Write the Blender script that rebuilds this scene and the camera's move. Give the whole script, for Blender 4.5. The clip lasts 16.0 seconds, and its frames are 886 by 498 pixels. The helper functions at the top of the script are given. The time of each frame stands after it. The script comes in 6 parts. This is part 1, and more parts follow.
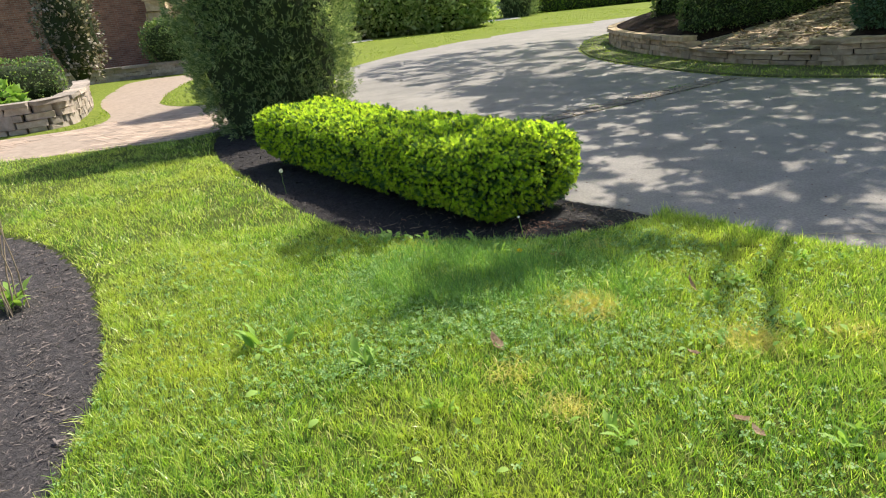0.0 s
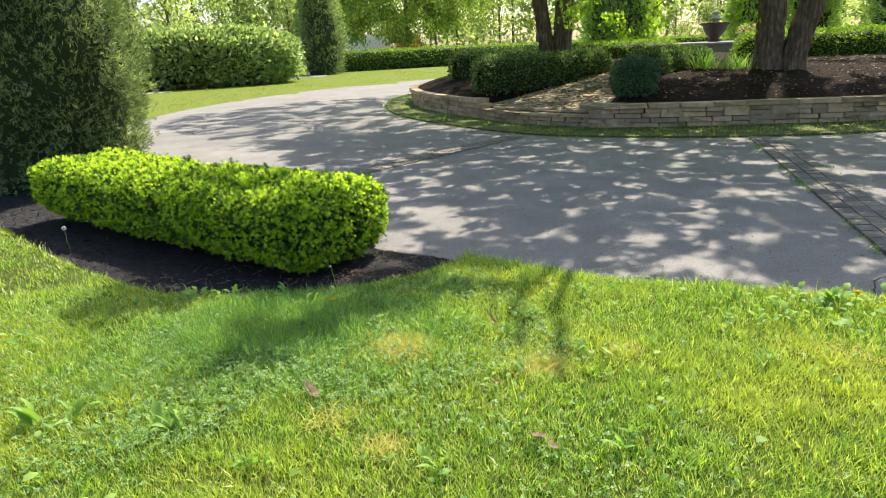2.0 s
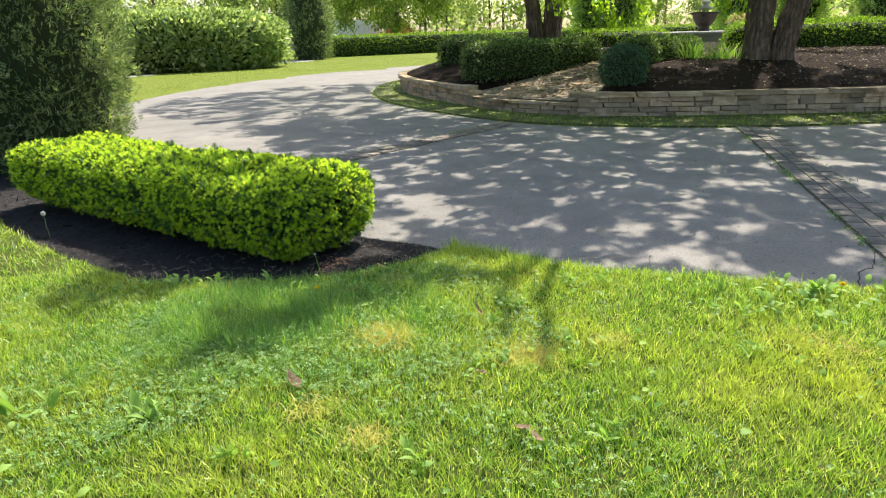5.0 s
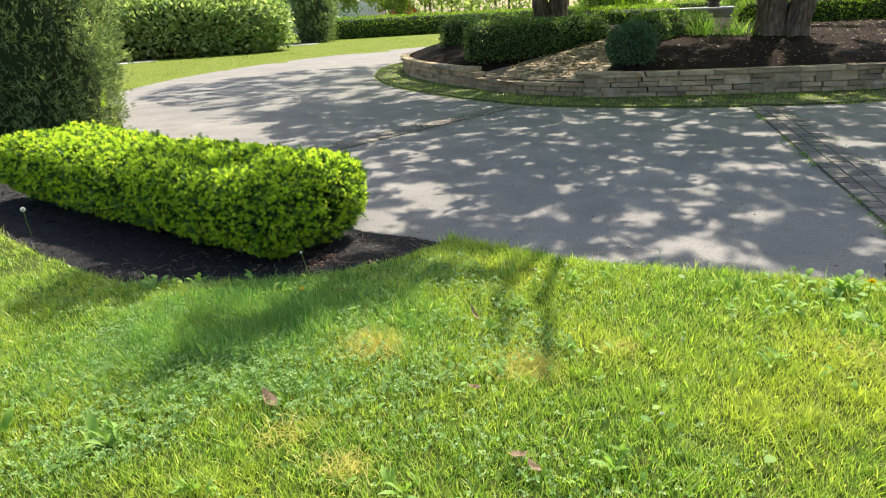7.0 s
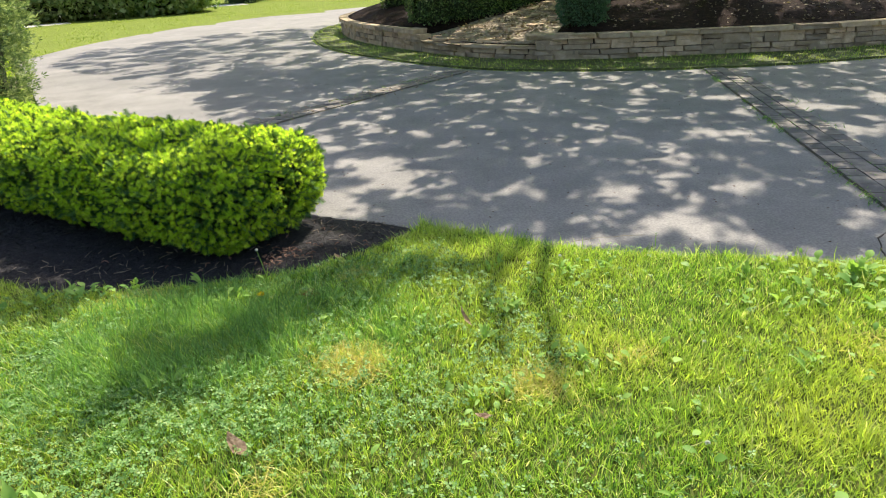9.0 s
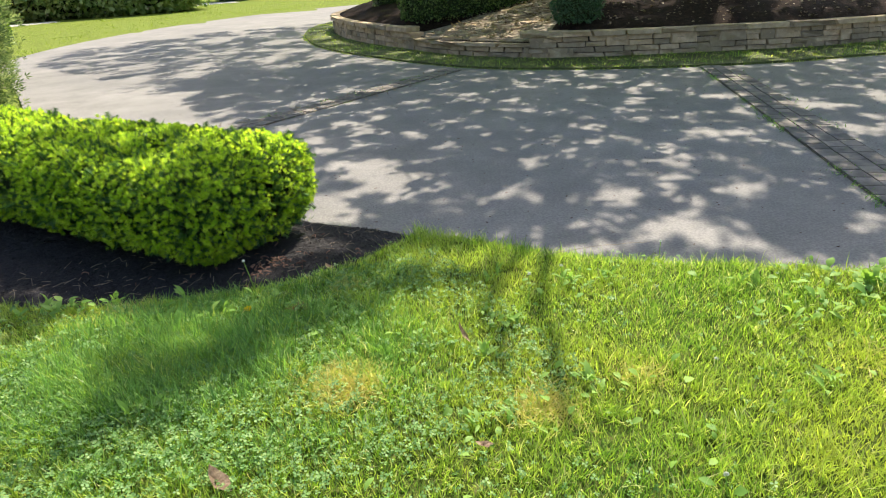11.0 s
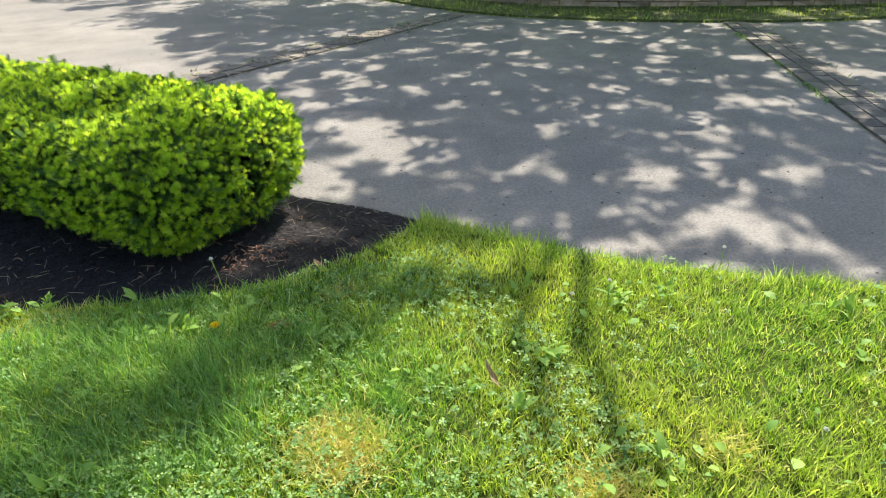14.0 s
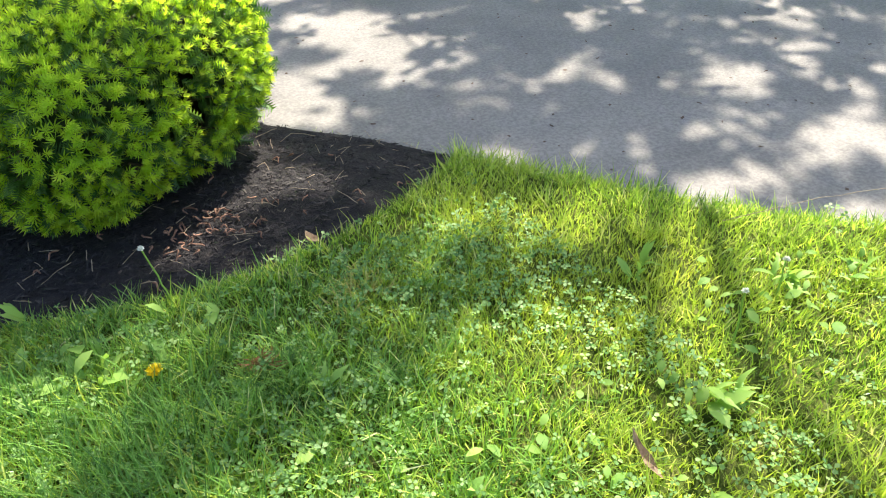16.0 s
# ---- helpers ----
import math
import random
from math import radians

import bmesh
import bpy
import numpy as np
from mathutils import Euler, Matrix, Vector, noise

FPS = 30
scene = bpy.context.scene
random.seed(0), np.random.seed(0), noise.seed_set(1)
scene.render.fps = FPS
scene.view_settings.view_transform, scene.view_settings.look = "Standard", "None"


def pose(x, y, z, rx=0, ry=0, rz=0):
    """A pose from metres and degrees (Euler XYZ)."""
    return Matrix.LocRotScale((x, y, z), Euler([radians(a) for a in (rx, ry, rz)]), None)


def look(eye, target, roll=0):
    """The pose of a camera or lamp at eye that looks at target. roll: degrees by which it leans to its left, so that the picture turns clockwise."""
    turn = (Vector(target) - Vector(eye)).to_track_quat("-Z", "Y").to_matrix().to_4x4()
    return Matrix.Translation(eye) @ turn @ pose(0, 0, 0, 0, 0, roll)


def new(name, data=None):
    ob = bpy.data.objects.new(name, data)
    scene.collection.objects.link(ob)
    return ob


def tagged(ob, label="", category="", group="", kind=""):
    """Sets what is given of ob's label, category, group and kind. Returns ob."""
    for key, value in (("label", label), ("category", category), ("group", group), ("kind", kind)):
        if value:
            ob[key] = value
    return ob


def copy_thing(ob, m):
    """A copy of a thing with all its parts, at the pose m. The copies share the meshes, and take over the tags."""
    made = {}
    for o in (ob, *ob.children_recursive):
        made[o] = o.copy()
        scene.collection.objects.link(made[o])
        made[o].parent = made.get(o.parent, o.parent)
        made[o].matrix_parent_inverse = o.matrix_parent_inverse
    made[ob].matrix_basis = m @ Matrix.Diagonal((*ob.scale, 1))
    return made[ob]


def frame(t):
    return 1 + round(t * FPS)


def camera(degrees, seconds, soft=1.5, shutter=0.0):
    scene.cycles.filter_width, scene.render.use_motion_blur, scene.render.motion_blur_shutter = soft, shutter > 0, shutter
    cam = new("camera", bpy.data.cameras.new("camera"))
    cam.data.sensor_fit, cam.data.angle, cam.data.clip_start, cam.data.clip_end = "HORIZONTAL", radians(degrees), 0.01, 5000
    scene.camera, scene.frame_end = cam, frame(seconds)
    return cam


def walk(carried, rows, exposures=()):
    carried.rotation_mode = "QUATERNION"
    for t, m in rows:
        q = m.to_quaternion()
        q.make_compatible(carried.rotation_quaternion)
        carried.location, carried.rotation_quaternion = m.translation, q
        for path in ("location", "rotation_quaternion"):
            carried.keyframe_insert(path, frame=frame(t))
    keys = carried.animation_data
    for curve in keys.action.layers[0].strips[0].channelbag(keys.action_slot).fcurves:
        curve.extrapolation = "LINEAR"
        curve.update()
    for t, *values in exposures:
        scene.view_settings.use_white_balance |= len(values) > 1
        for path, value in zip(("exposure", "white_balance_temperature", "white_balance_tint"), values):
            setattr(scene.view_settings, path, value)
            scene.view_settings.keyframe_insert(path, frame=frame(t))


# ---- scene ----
cam = camera(70.2, 16.0, soft=1.05)
METRES, EYE, TILT, LEAN, TURN = 3.099, 1.5, -1.1, 0.0, 0.0
ROWS = [
    (0.0, 0.0, 0.0, 0.0, -2.04, -20.47, 5.48),
    (0.5, -0.0146, -0.032, -0.0004, -12.05, -17.32, 2.64),
    (1.0, -0.0063, -0.0306, -0.0011, -16.61, -15.62, 0.89),
    (1.5, -0.0034, -0.0305, -0.0027, -16.67, -16.71, 3.15),
    (2.0, 0.0042, -0.0299, -0.0028, -18.64, -16.82, 2.75),
    (2.5, 0.0098, -0.0276, 0.0001, -19.8, -15.4, 1.63),
    (3.0, 0.0107, -0.0257, 0.0004, -19.86, -15.41, 1.1),
    (3.5, 0.009, -0.0263, 0.0002, -18.93, -15.58, 1.21),
    (4.0, 0.0102, -0.0257, -0.0011, -18.74, -16.22, 1.9),
    (6.5, 0.0393, 0.0332, -0.0082, -20.2, -19.67, 2.0),
    (7.0, 0.0703, 0.0616, -0.0079, -19.05, -19.54, 2.92),
    (7.5, 0.0896, 0.0816, -0.0113, -17.91, -22.17, 3.73),
    (8.0, 0.0883, 0.1251, -0.0122, -19.03, -23.99, 4.16),
    (8.5, 0.0703, 0.1891, -0.0073, -19.52, -23.13, 3.87),
    (9.0, 0.0626, 0.2261, -0.0076, -24.65, -23.04, 2.85),
    (9.5, 0.0716, 0.263, -0.0073, -23.95, -23.05, 3.02),
    (12.0, 0.093, 0.2881, -0.0104, -26.13, -23.95, 2.83),
    (12.5, 0.1312, 0.3284, -0.0138, -24.9, -27.52, 3.59),
    (13.0, 0.1502, 0.3716, -0.0132, -24.2, -30.45, 2.21),
    (13.5, 0.1452, 0.4383, -0.0127, -25.39, -30.11, 1.89),
    (14.0, 0.1359, 0.4974, -0.0219, -25.64, -28.05, 0.71),
    (14.5, 0.1553, 0.5645, -0.0441, -24.05, -29.67, -0.31),
    (15.0, 0.196, 0.6604, -0.0738, -21.48, -33.07, 2.2),
    (15.5, 0.2026, 0.7433, -0.1046, -27.17, -36.82, 0.48),
    (16.0, 0.1932, 0.8136, -0.1219, -29.1, -36.84, 1.41),
]
walk(cam, [(t, pose(0, 0, EYE, TILT, LEAN, TURN) @ pose(METRES * x, METRES * y, METRES * z, 90 + pitch, roll, yaw)) for t, x, y, z, yaw, pitch, roll in ROWS],
     exposures=[(0.0, 0.84), (0.5, 1.0), (13.0, 1.05), (14.5, 1.22), (15.2, 1.45), (16.0, 1.62)])

# ---- daylight: clear spring day, sun ahead and to the right ----
SUN_AZ, SUN_EL = 48.0, 51.0     # degrees clockwise from +y, and above the horizon
world = bpy.data.worlds.new("sky")
scene.world = world
world.use_nodes = True
wn = world.node_tree
sky = wn.nodes.new("ShaderNodeTexSky")
sky.sky_type = 'NISHITA'
sky.sun_disc = False
sky.sun_elevation, sky.sun_rotation = radians(SUN_EL), radians(SUN_AZ)
sky.air_density, sky.dust_density, sky.ozone_density = 1.0, 2.2, 0.8
wn.links.new(sky.outputs[0], wn.nodes["Background"].inputs[0])
wn.nodes["Background"].inputs[1].default_value = 0.122
sun_data = bpy.data.lights.new("sun", 'SUN')
sun_data.energy, sun_data.angle, sun_data.color = 4.5, radians(0.53), (1.0, 0.93, 0.81)
sun = new("sun", sun_data)
SUN_DIR = Vector((math.sin(radians(SUN_AZ)) * math.cos(radians(SUN_EL)), math.cos(radians(SUN_AZ)) * math.cos(radians(SUN_EL)), math.sin(radians(SUN_EL))))
sun.matrix_world = look(SUN_DIR * 60, (0, 0, 0))

# ---- materials ----


def ramp_node(nt, stops, src):
    r = nt.nodes.new("ShaderNodeValToRGB")
    els = r.color_ramp.elements
    while len(els) < len(stops):
        els.new(0.5)
    for e, (p, c) in zip(els, stops):
        e.position, e.color = p, (*c, 1)
    nt.links.new(src, r.inputs[0])
    return r.outputs[0]


def noise_node(nt, scale, detail=4.0, vec=None, rough=0.55):
    n = nt.nodes.new("ShaderNodeTexNoise")
    n.inputs["Scale"].default_value, n.inputs["Detail"].default_value, n.inputs["Roughness"].default_value = scale, detail, rough
    if vec is not None:
        nt.links.new(vec, n.inputs["Vector"])
    return n.outputs["Fac"]


def mix_rgb(nt, a, b, fac, mode='MIX'):
    m = nt.nodes.new("ShaderNodeMix")
    m.data_type, m.blend_type = 'RGBA', mode
    for sock, v in ((m.inputs[0], fac), (m.inputs[6], a), (m.inputs[7], b)):
        if hasattr(v, "is_linked"):
            nt.links.new(v, sock)
        elif isinstance(v, (int, float)):
            sock.default_value = v
        else:
            sock.default_value = (*v, 1)
    return m.outputs[2]


def base_mat(name):
    m = bpy.data.materials.new(name)
    m.use_nodes = True
    nt = m.node_tree
    return m, nt, nt.nodes["Principled BSDF"]


def world_pos(nt):
    return nt.nodes.new("ShaderNodeNewGeometry").outputs["Position"]


def add_bump(nt, bsdf, height, strength, dist):
    b = nt.nodes.new("ShaderNodeBump")
    b.inputs["Strength"].default_value, b.inputs["Distance"].default_value = strength, dist
    nt.links.new(height, b.inputs["Height"])
    nt.links.new(b.outputs[0], bsdf.inputs["Normal"])


def leaf_mat(name, stops, trans=0.4, rough=0.45, spec=0.3, patch=0.0, patch_col=(0.2, 0.2, 0.03), patch_scale=1.5, tcol=1.3):
    """Foliage: a colour per leaf, some light let through, a little gloss."""
    m, nt, b = base_mat(name)
    geo = nt.nodes.new("ShaderNodeNewGeometry")
    col = ramp_node(nt, stops, geo.outputs["Random Per Island"])
    if patch:
        f = ramp_node(nt, [(0.42, (0, 0, 0)), (0.68, (patch, patch, patch))], noise_node(nt, patch_scale, 3, geo.outputs["Position"]))
        col = mix_rgb(nt, col, patch_col, f)
    nt.links.new(col, b.inputs["Base Color"])
    b.inputs["Roughness"].default_value = rough
    b.inputs["Specular IOR Level"].default_value = spec
    t = nt.nodes.new("ShaderNodeBsdfTranslucent")
    nt.links.new(mix_rgb(nt, col, (tcol, tcol * 1.02, tcol * 0.55), 1.0, 'MULTIPLY'), t.inputs[0])
    mx = nt.nodes.new("ShaderNodeMixShader")
    mx.inputs[0].default_value = trans
    nt.links.new(b.outputs[0], mx.inputs[1])
    nt.links.new(t.outputs[0], mx.inputs[2])
    nt.links.new(mx.outputs[0], nt.nodes["Material Output"].inputs[0])
    return m


def rough_mat(name, stops, scale, rough=0.9, bump=0.5, bump_dist=0.01, fine=None, big=None, big_col=(0.1, 0.1, 0.1), big_amt=0.5, island=0.0, per_object=0.0, speck=0.0, speck_scale=140):
    """Stone, soil, bark, concrete: noise colour at two scales, and relief."""
    m, nt, b = base_mat(name)
    pos = world_pos(nt)
    n1 = noise_node(nt, scale, 6, pos, 0.65)
    col = ramp_node(nt, stops, n1)
    if big:
        f = ramp_node(nt, [(0.4, (0, 0, 0)), (0.7, (big_amt,) * 3)], noise_node(nt, big, 4, pos))
        col = mix_rgb(nt, col, big_col, f)
    if speck:
        g = ramp_node(nt, [(0.36, (1 - speck,) * 3), (0.5, (1, 1, 1)), (0.64, (1 + speck,) * 3)], noise_node(nt, speck_scale, 3, pos, 0.8))
        col = mix_rgb(nt, col, g, 1.0, 'MULTIPLY')
    src = None
    if island:
        src, amt = nt.nodes.new("ShaderNodeNewGeometry").outputs["Random Per Island"], island
    if per_object:
        src, amt = nt.nodes.new("ShaderNodeObjectInfo").outputs["Random"], per_object
    if src is not None:
        v = ramp_node(nt, [(0, (1 - amt, 1 - amt, 1 - amt)), (0.5, (1, 0.97, 0.93)), (1, (1 + amt, 1 + amt * 0.8, 1 + amt * 0.6))], src)
        col = mix_rgb(nt, col, v, 1.0, 'MULTIPLY')
    nt.links.new(col, b.inputs["Base Color"])
    b.inputs["Roughness"].default_value = rough
    b.inputs["Specular IOR Level"].default_value = 0.3
    add_bump(nt, b, noise_node(nt, fine or scale * 4, 5, pos, 0.7), bump, bump_dist)
    return m


M_grass = leaf_mat("grass_blades", [(0.0, (0.035, 0.10, 0.024)), (0.30, (0.16, 0.31, 0.045)), (0.68, (0.40, 0.57, 0.078)), (0.90, (0.60, 0.67, 0.16)), (1.0, (0.76, 0.70, 0.44))],
                   trans=0.47, rough=0.32, spec=0.5, patch=0.6, patch_col=(0.58, 0.60, 0.10), patch_scale=0.9, tcol=1.4)
M_grass_lush = leaf_mat("lush_grass_blades", [(0.0, (0.09, 0.20, 0.045)), (0.5, (0.21, 0.39, 0.085)), (1.0, (0.34, 0.53, 0.135))], trans=0.45, rough=0.38, spec=0.4)
M_grass_far = leaf_mat("far_grass_blades", [(0.0, (0.17, 0.25, 0.04)), (0.6, (0.28, 0.37, 0.065)), (1.0, (0.38, 0.44, 0.10))], trans=0.4, rough=0.7, spec=0.08)
M_straw = leaf_mat("dry_grass", [(0.0, (0.60, 0.50, 0.16)), (0.5, (0.74, 0.64, 0.28)), (1.0, (0.52, 0.56, 0.11))], trans=0.35)
M_clover = leaf_mat("clover_leaf", [(0.0, (0.10, 0.21, 0.06)), (0.6, (0.21, 0.36, 0.11)), (1.0, (0.34, 0.47, 0.17))], trans=0.38, rough=0.5, spec=0.25)
M_weed = leaf_mat("weed_leaf", [(0.0, (0.17, 0.32, 0.06)), (1.0, (0.34, 0.49, 0.115))], trans=0.4, rough=0.55, spec=0.2)
M_yew_new = leaf_mat("yew_new_growth", [(0.0, (0.26, 0.41, 0.038)), (0.6, (0.45, 0.59, 0.05)), (1.0, (0.62, 0.71, 0.085))], trans=0.58, tcol=1.5)
M_yew_old = leaf_mat("yew_old_needles", [(0.0, (0.05, 0.12, 0.035)), (0.7, (0.11, 0.22, 0.05)), (1.0, (0.19, 0.30, 0.065))], trans=0.3, rough=0.35)
M_thuja = leaf_mat("arborvitae_sprays", [(0.0, (0.08, 0.14, 0.06)), (0.55, (0.21, 0.29, 0.12)), (1.0, (0.42, 0.48, 0.25))], trans=0.32, rough=0.5, spec=0.2)
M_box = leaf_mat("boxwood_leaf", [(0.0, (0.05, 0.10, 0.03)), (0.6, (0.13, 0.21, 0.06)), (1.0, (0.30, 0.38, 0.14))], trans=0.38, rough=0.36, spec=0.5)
# brighter, yellower copy of the boxwood leaf: sunlight put into the colour
M_box_lit = leaf_mat("sunlit_box_leaf", [(0.0, (0.10, 0.20, 0.025)), (0.7, (0.24, 0.37, 0.05)), (1.0, (0.38, 0.48, 0.09))], trans=0.45, rough=0.55, spec=0.12)
M_bluebush = leaf_mat("blue_green_leaf", [(0.0, (0.05, 0.11, 0.06)), (1.0, (0.13, 0.22, 0.11))], trans=0.25)
M_viburnum = leaf_mat("viburnum_leaf", [(0.0, (0.13, 0.22, 0.06)), (0.6, (0.36, 0.46, 0.19)), (1.0, (0.58, 0.65, 0.34))], trans=0.4, rough=0.45, spec=0.25)
M_birch_leaf = leaf_mat("birch_leaf", [(0.0, (0.16, 0.28, 0.025)), (0.6, (0.28, 0.42, 0.035)), (1.0, (0.40, 0.52, 0.06))], trans=0.62, tcol=1.65)
M_wood_leaf = leaf_mat("woodland_leaf", [(0.0, (0.11, 0.16, 0.06)), (0.5, (0.21, 0.28, 0.11)), (1.0, (0.36, 0.42, 0.20))], tcol=1.6, trans=0.55, rough=0.6, spec=0.1, patch=0.6, patch_col=(0.36, 0.43, 0.16), patch_scale=0.05)
M_maple = leaf_mat("maple_leaf", [(0.0, (0.09, 0.16, 0.03)), (0.6, (0.19, 0.28, 0.045)), (1.0, (0.34, 0.42, 0.09))], trans=0.45)
M_thuja_far = leaf_mat("clipped_conifer", [(0.0, (0.18, 0.30, 0.09)), (0.6, (0.34, 0.46, 0.15)), (1.0, (0.48, 0.58, 0.22))], tcol=1.5, trans=0.55, rough=0.6, spec=0.1)
M_variegated = leaf_mat("pale_edged_leaf", [(0.0, (0.05, 0.06, 0.03)), (0.6, (0.20, 0.17, 0.13)), (1.0, (0.45, 0.40, 0.34))], trans=0.2)
# plant cores: the shade behind the leaves, put into a dark colour
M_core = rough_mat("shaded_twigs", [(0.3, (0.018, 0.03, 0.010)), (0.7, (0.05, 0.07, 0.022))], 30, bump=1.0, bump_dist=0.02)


def bark_material():
    m, nt, b = base_mat("shaggy_bark")
    mp = nt.nodes.new("ShaderNodeMapping")
    mp.inputs["Scale"].default_value = (1, 1, 0.16)
    nt.links.new(world_pos(nt), mp.inputs[0])
    n1 = noise_node(nt, 16, 6, mp.outputs[0], 0.7)
    n2 = noise_node(nt, 5, 3, world_pos(nt))
    col = ramp_node(nt, [(0.32, (0.035, 0.022, 0.016)), (0.5, (0.14, 0.09, 0.065)), (0.68, (0.33, 0.24, 0.18))], n1)
    col = mix_rgb(nt, col, (0.07, 0.052, 0.042), ramp_node(nt, [(0.45, (0, 0, 0)), (0.7, (0.6, 0.6, 0.6))], n2))
    nt.links.new(col, b.inputs["Base Color"])
    b.inputs["Roughness"].default_value = 0.9
    add_bump(nt, b, n1, 1.0, 0.05)
    return m


M_bark = bark_material()
M_twig = rough_mat("twig_bark", [(0.3, (0.07, 0.045, 0.03)), (0.7, (0.2, 0.15, 0.11))], 40, bump=0.6, bump_dist=0.004)
M_soil = rough_mat("lawn_soil", [(0.3, (0.08, 0.11, 0.018)), (0.5, (0.15, 0.19, 0.032)), (0.7, (0.24, 0.27, 0.06))], 14, bump=0.8, bump_dist=0.02, fine=60)
M_turf = rough_mat("turf_base", [(0.3, (0.03, 0.045, 0.010)), (0.5, (0.075, 0.105, 0.02)), (0.7, (0.16, 0.16, 0.05))], 22, bump=0.8, bump_dist=0.02, fine=70)
M_verge = rough_mat("thin_verge_soil", [(0.3, (0.04, 0.045, 0.018)), (0.5, (0.09, 0.11, 0.03)), (0.7, (0.17, 0.15, 0.07))], 10, bump=0.8, bump_dist=0.02, fine=50)
M_mulch = rough_mat("black_mulch", [(0.3, (0.010, 0.009, 0.010)), (0.6, (0.028, 0.024, 0.025)), (0.8, (0.06, 0.05, 0.048))], 25, bump=1.0, bump_dist=0.02, fine=70, rough=0.8)
M_drymulch = rough_mat("weathered_mulch", [(0.3, (0.028, 0.025, 0.026)), (0.6, (0.07, 0.062, 0.062)), (0.8, (0.14, 0.125, 0.12))], 25, bump=1.0, bump_dist=0.02, fine=70, rough=0.85)
M_drychip = rough_mat("weathered_mulch_chip", [(0.3, (0.05, 0.045, 0.046)), (0.6, (0.13, 0.117, 0.115)), (0.8, (0.30, 0.27, 0.255))], 40, bump=0.6, bump_dist=0.003, island=0.7, rough=0.8)
M_chip = rough_mat("mulch_chip", [(0.3, (0.016, 0.014, 0.015)), (0.6, (0.042, 0.038, 0.038)), (0.8, (0.12, 0.108, 0.103))], 40, bump=0.6, bump_dist=0.003, island=0.7, rough=0.75)
M_brownmulch = rough_mat("brown_mulch", [(0.3, (0.010, 0.006, 0.004)), (0.55, (0.028, 0.017, 0.012)), (0.75, (0.075, 0.045, 0.032))], 12, bump=1.0, bump_dist=0.03, fine=45)
for m in (M_brownmulch, M_soil, M_turf):
    m.node_tree.nodes["Principled BSDF"].inputs["Specular IOR Level"].default_value = 0.06
M_litter = leaf_mat("dry_leaf_litter", [(0.0, (0.14, 0.10, 0.06)), (0.5, (0.30, 0.23, 0.15)), (1.0, (0.50, 0.41, 0.29))], trans=0.15, rough=0.8)
M_concrete = rough_mat("brushed_concrete", [(0.25, (0.18, 0.168, 0.152)), (0.5, (0.24, 0.223, 0.202)), (0.75, (0.30, 0.278, 0.25))], 1.7, bump=0.35, bump_dist=0.004, fine=160, big=0.45, big_col=(0.19, 0.178, 0.165), big_amt=0.6, speck=0.2, speck_scale=55)
M_paver = rough_mat("clay_paver", [(0.3, (0.135, 0.122, 0.11)), (0.7, (0.25, 0.225, 0.20))], 8, bump=0.5, bump_dist=0.004, fine=80, per_object=0.3)
M_joint = rough_mat("mossy_joint_sand", [(0.3, (0.04, 0.04, 0.028)), (0.55, (0.09, 0.085, 0.06)), (0.75, (0.09, 0.12, 0.035))], 18, bump=1.0, bump_dist=0.01)
M_stone = rough_mat("sandstone_block", [(0.25, (0.31, 0.22, 0.135)), (0.5, (0.46, 0.345, 0.225)), (0.75, (0.60, 0.475, 0.335))], 7, bump=0.8, bump_dist=0.012, fine=40, per_object=0.35, big=2.2, big_col=(0.22, 0.20, 0.16), big_amt=0.35)
M_stone_pale = rough_mat("pale_planter_stone", [(0.25, (0.24, 0.20, 0.17)), (0.5, (0.36, 0.31, 0.27)), (0.75, (0.48, 0.43, 0.38))], 7, bump=0.9, bump_dist=0.015, fine=30, per_object=0.3, big=2.2, big_col=(0.22, 0.20, 0.17))
M_mortar = rough_mat("wall_core", [(0.3, (0.03, 0.026, 0.02)), (0.7, (0.07, 0.06, 0.05))], 15)
M_pathpaver = rough_mat("tan_walk_paver", [(0.3, (0.28, 0.215, 0.17)), (0.7, (0.42, 0.34, 0.275))], 6, bump=0.4, bump_dist=0.004, fine=60, per_object=0.22)
M_ramp = rough_mat("litter_strewn_ramp", [(0.3, (0.16, 0.12, 0.08)), (0.5, (0.34, 0.27, 0.19)), (0.7, (0.52, 0.43, 0.32))], 9, bump=1.0, bump_dist=0.03, fine=30)
M_bits = rough_mat("dark_bits", [(0.3, (0.05, 0.035, 0.025)), (0.7, (0.16, 0.11, 0.08))], 40)
M_pathbase = rough_mat("walk_bed", [(0.3, (0.24, 0.185, 0.145)), (0.7, (0.36, 0.29, 0.23))], 8)
M_dead = rough_mat("dead_leaf", [(0.3, (0.18, 0.11, 0.065)), (0.7, (0.50, 0.37, 0.25))], 30, bump=0.6, bump_dist=0.003)
M_rust = rough_mat("rusty_needles", [(0.3, (0.20, 0.085, 0.03)), (0.7, (0.40, 0.20, 0.08))], 40)
M_stalk = rough_mat("dry_stalk", [(0.3, (0.22, 0.16, 0.10)), (0.7, (0.42, 0.34, 0.24))], 50)
M_catkin = rough_mat("fallen_catkin", [(0.3, (0.15, 0.075, 0.05)), (0.7, (0.30, 0.18, 0.125))], 60, bump=0.8, bump_dist=0.003, island=0.4)
M_urn = rough_mat("dark_cast_stone", [(0.3, (0.015, 0.012, 0.012)), (0.7, (0.045, 0.035, 0.03))], 14, rough=0.6)
M_palestone = rough_mat("pale_cast_stone", [(0.3, (0.40, 0.37, 0.33)), (0.7, (0.55, 0.52, 0.47))], 8)
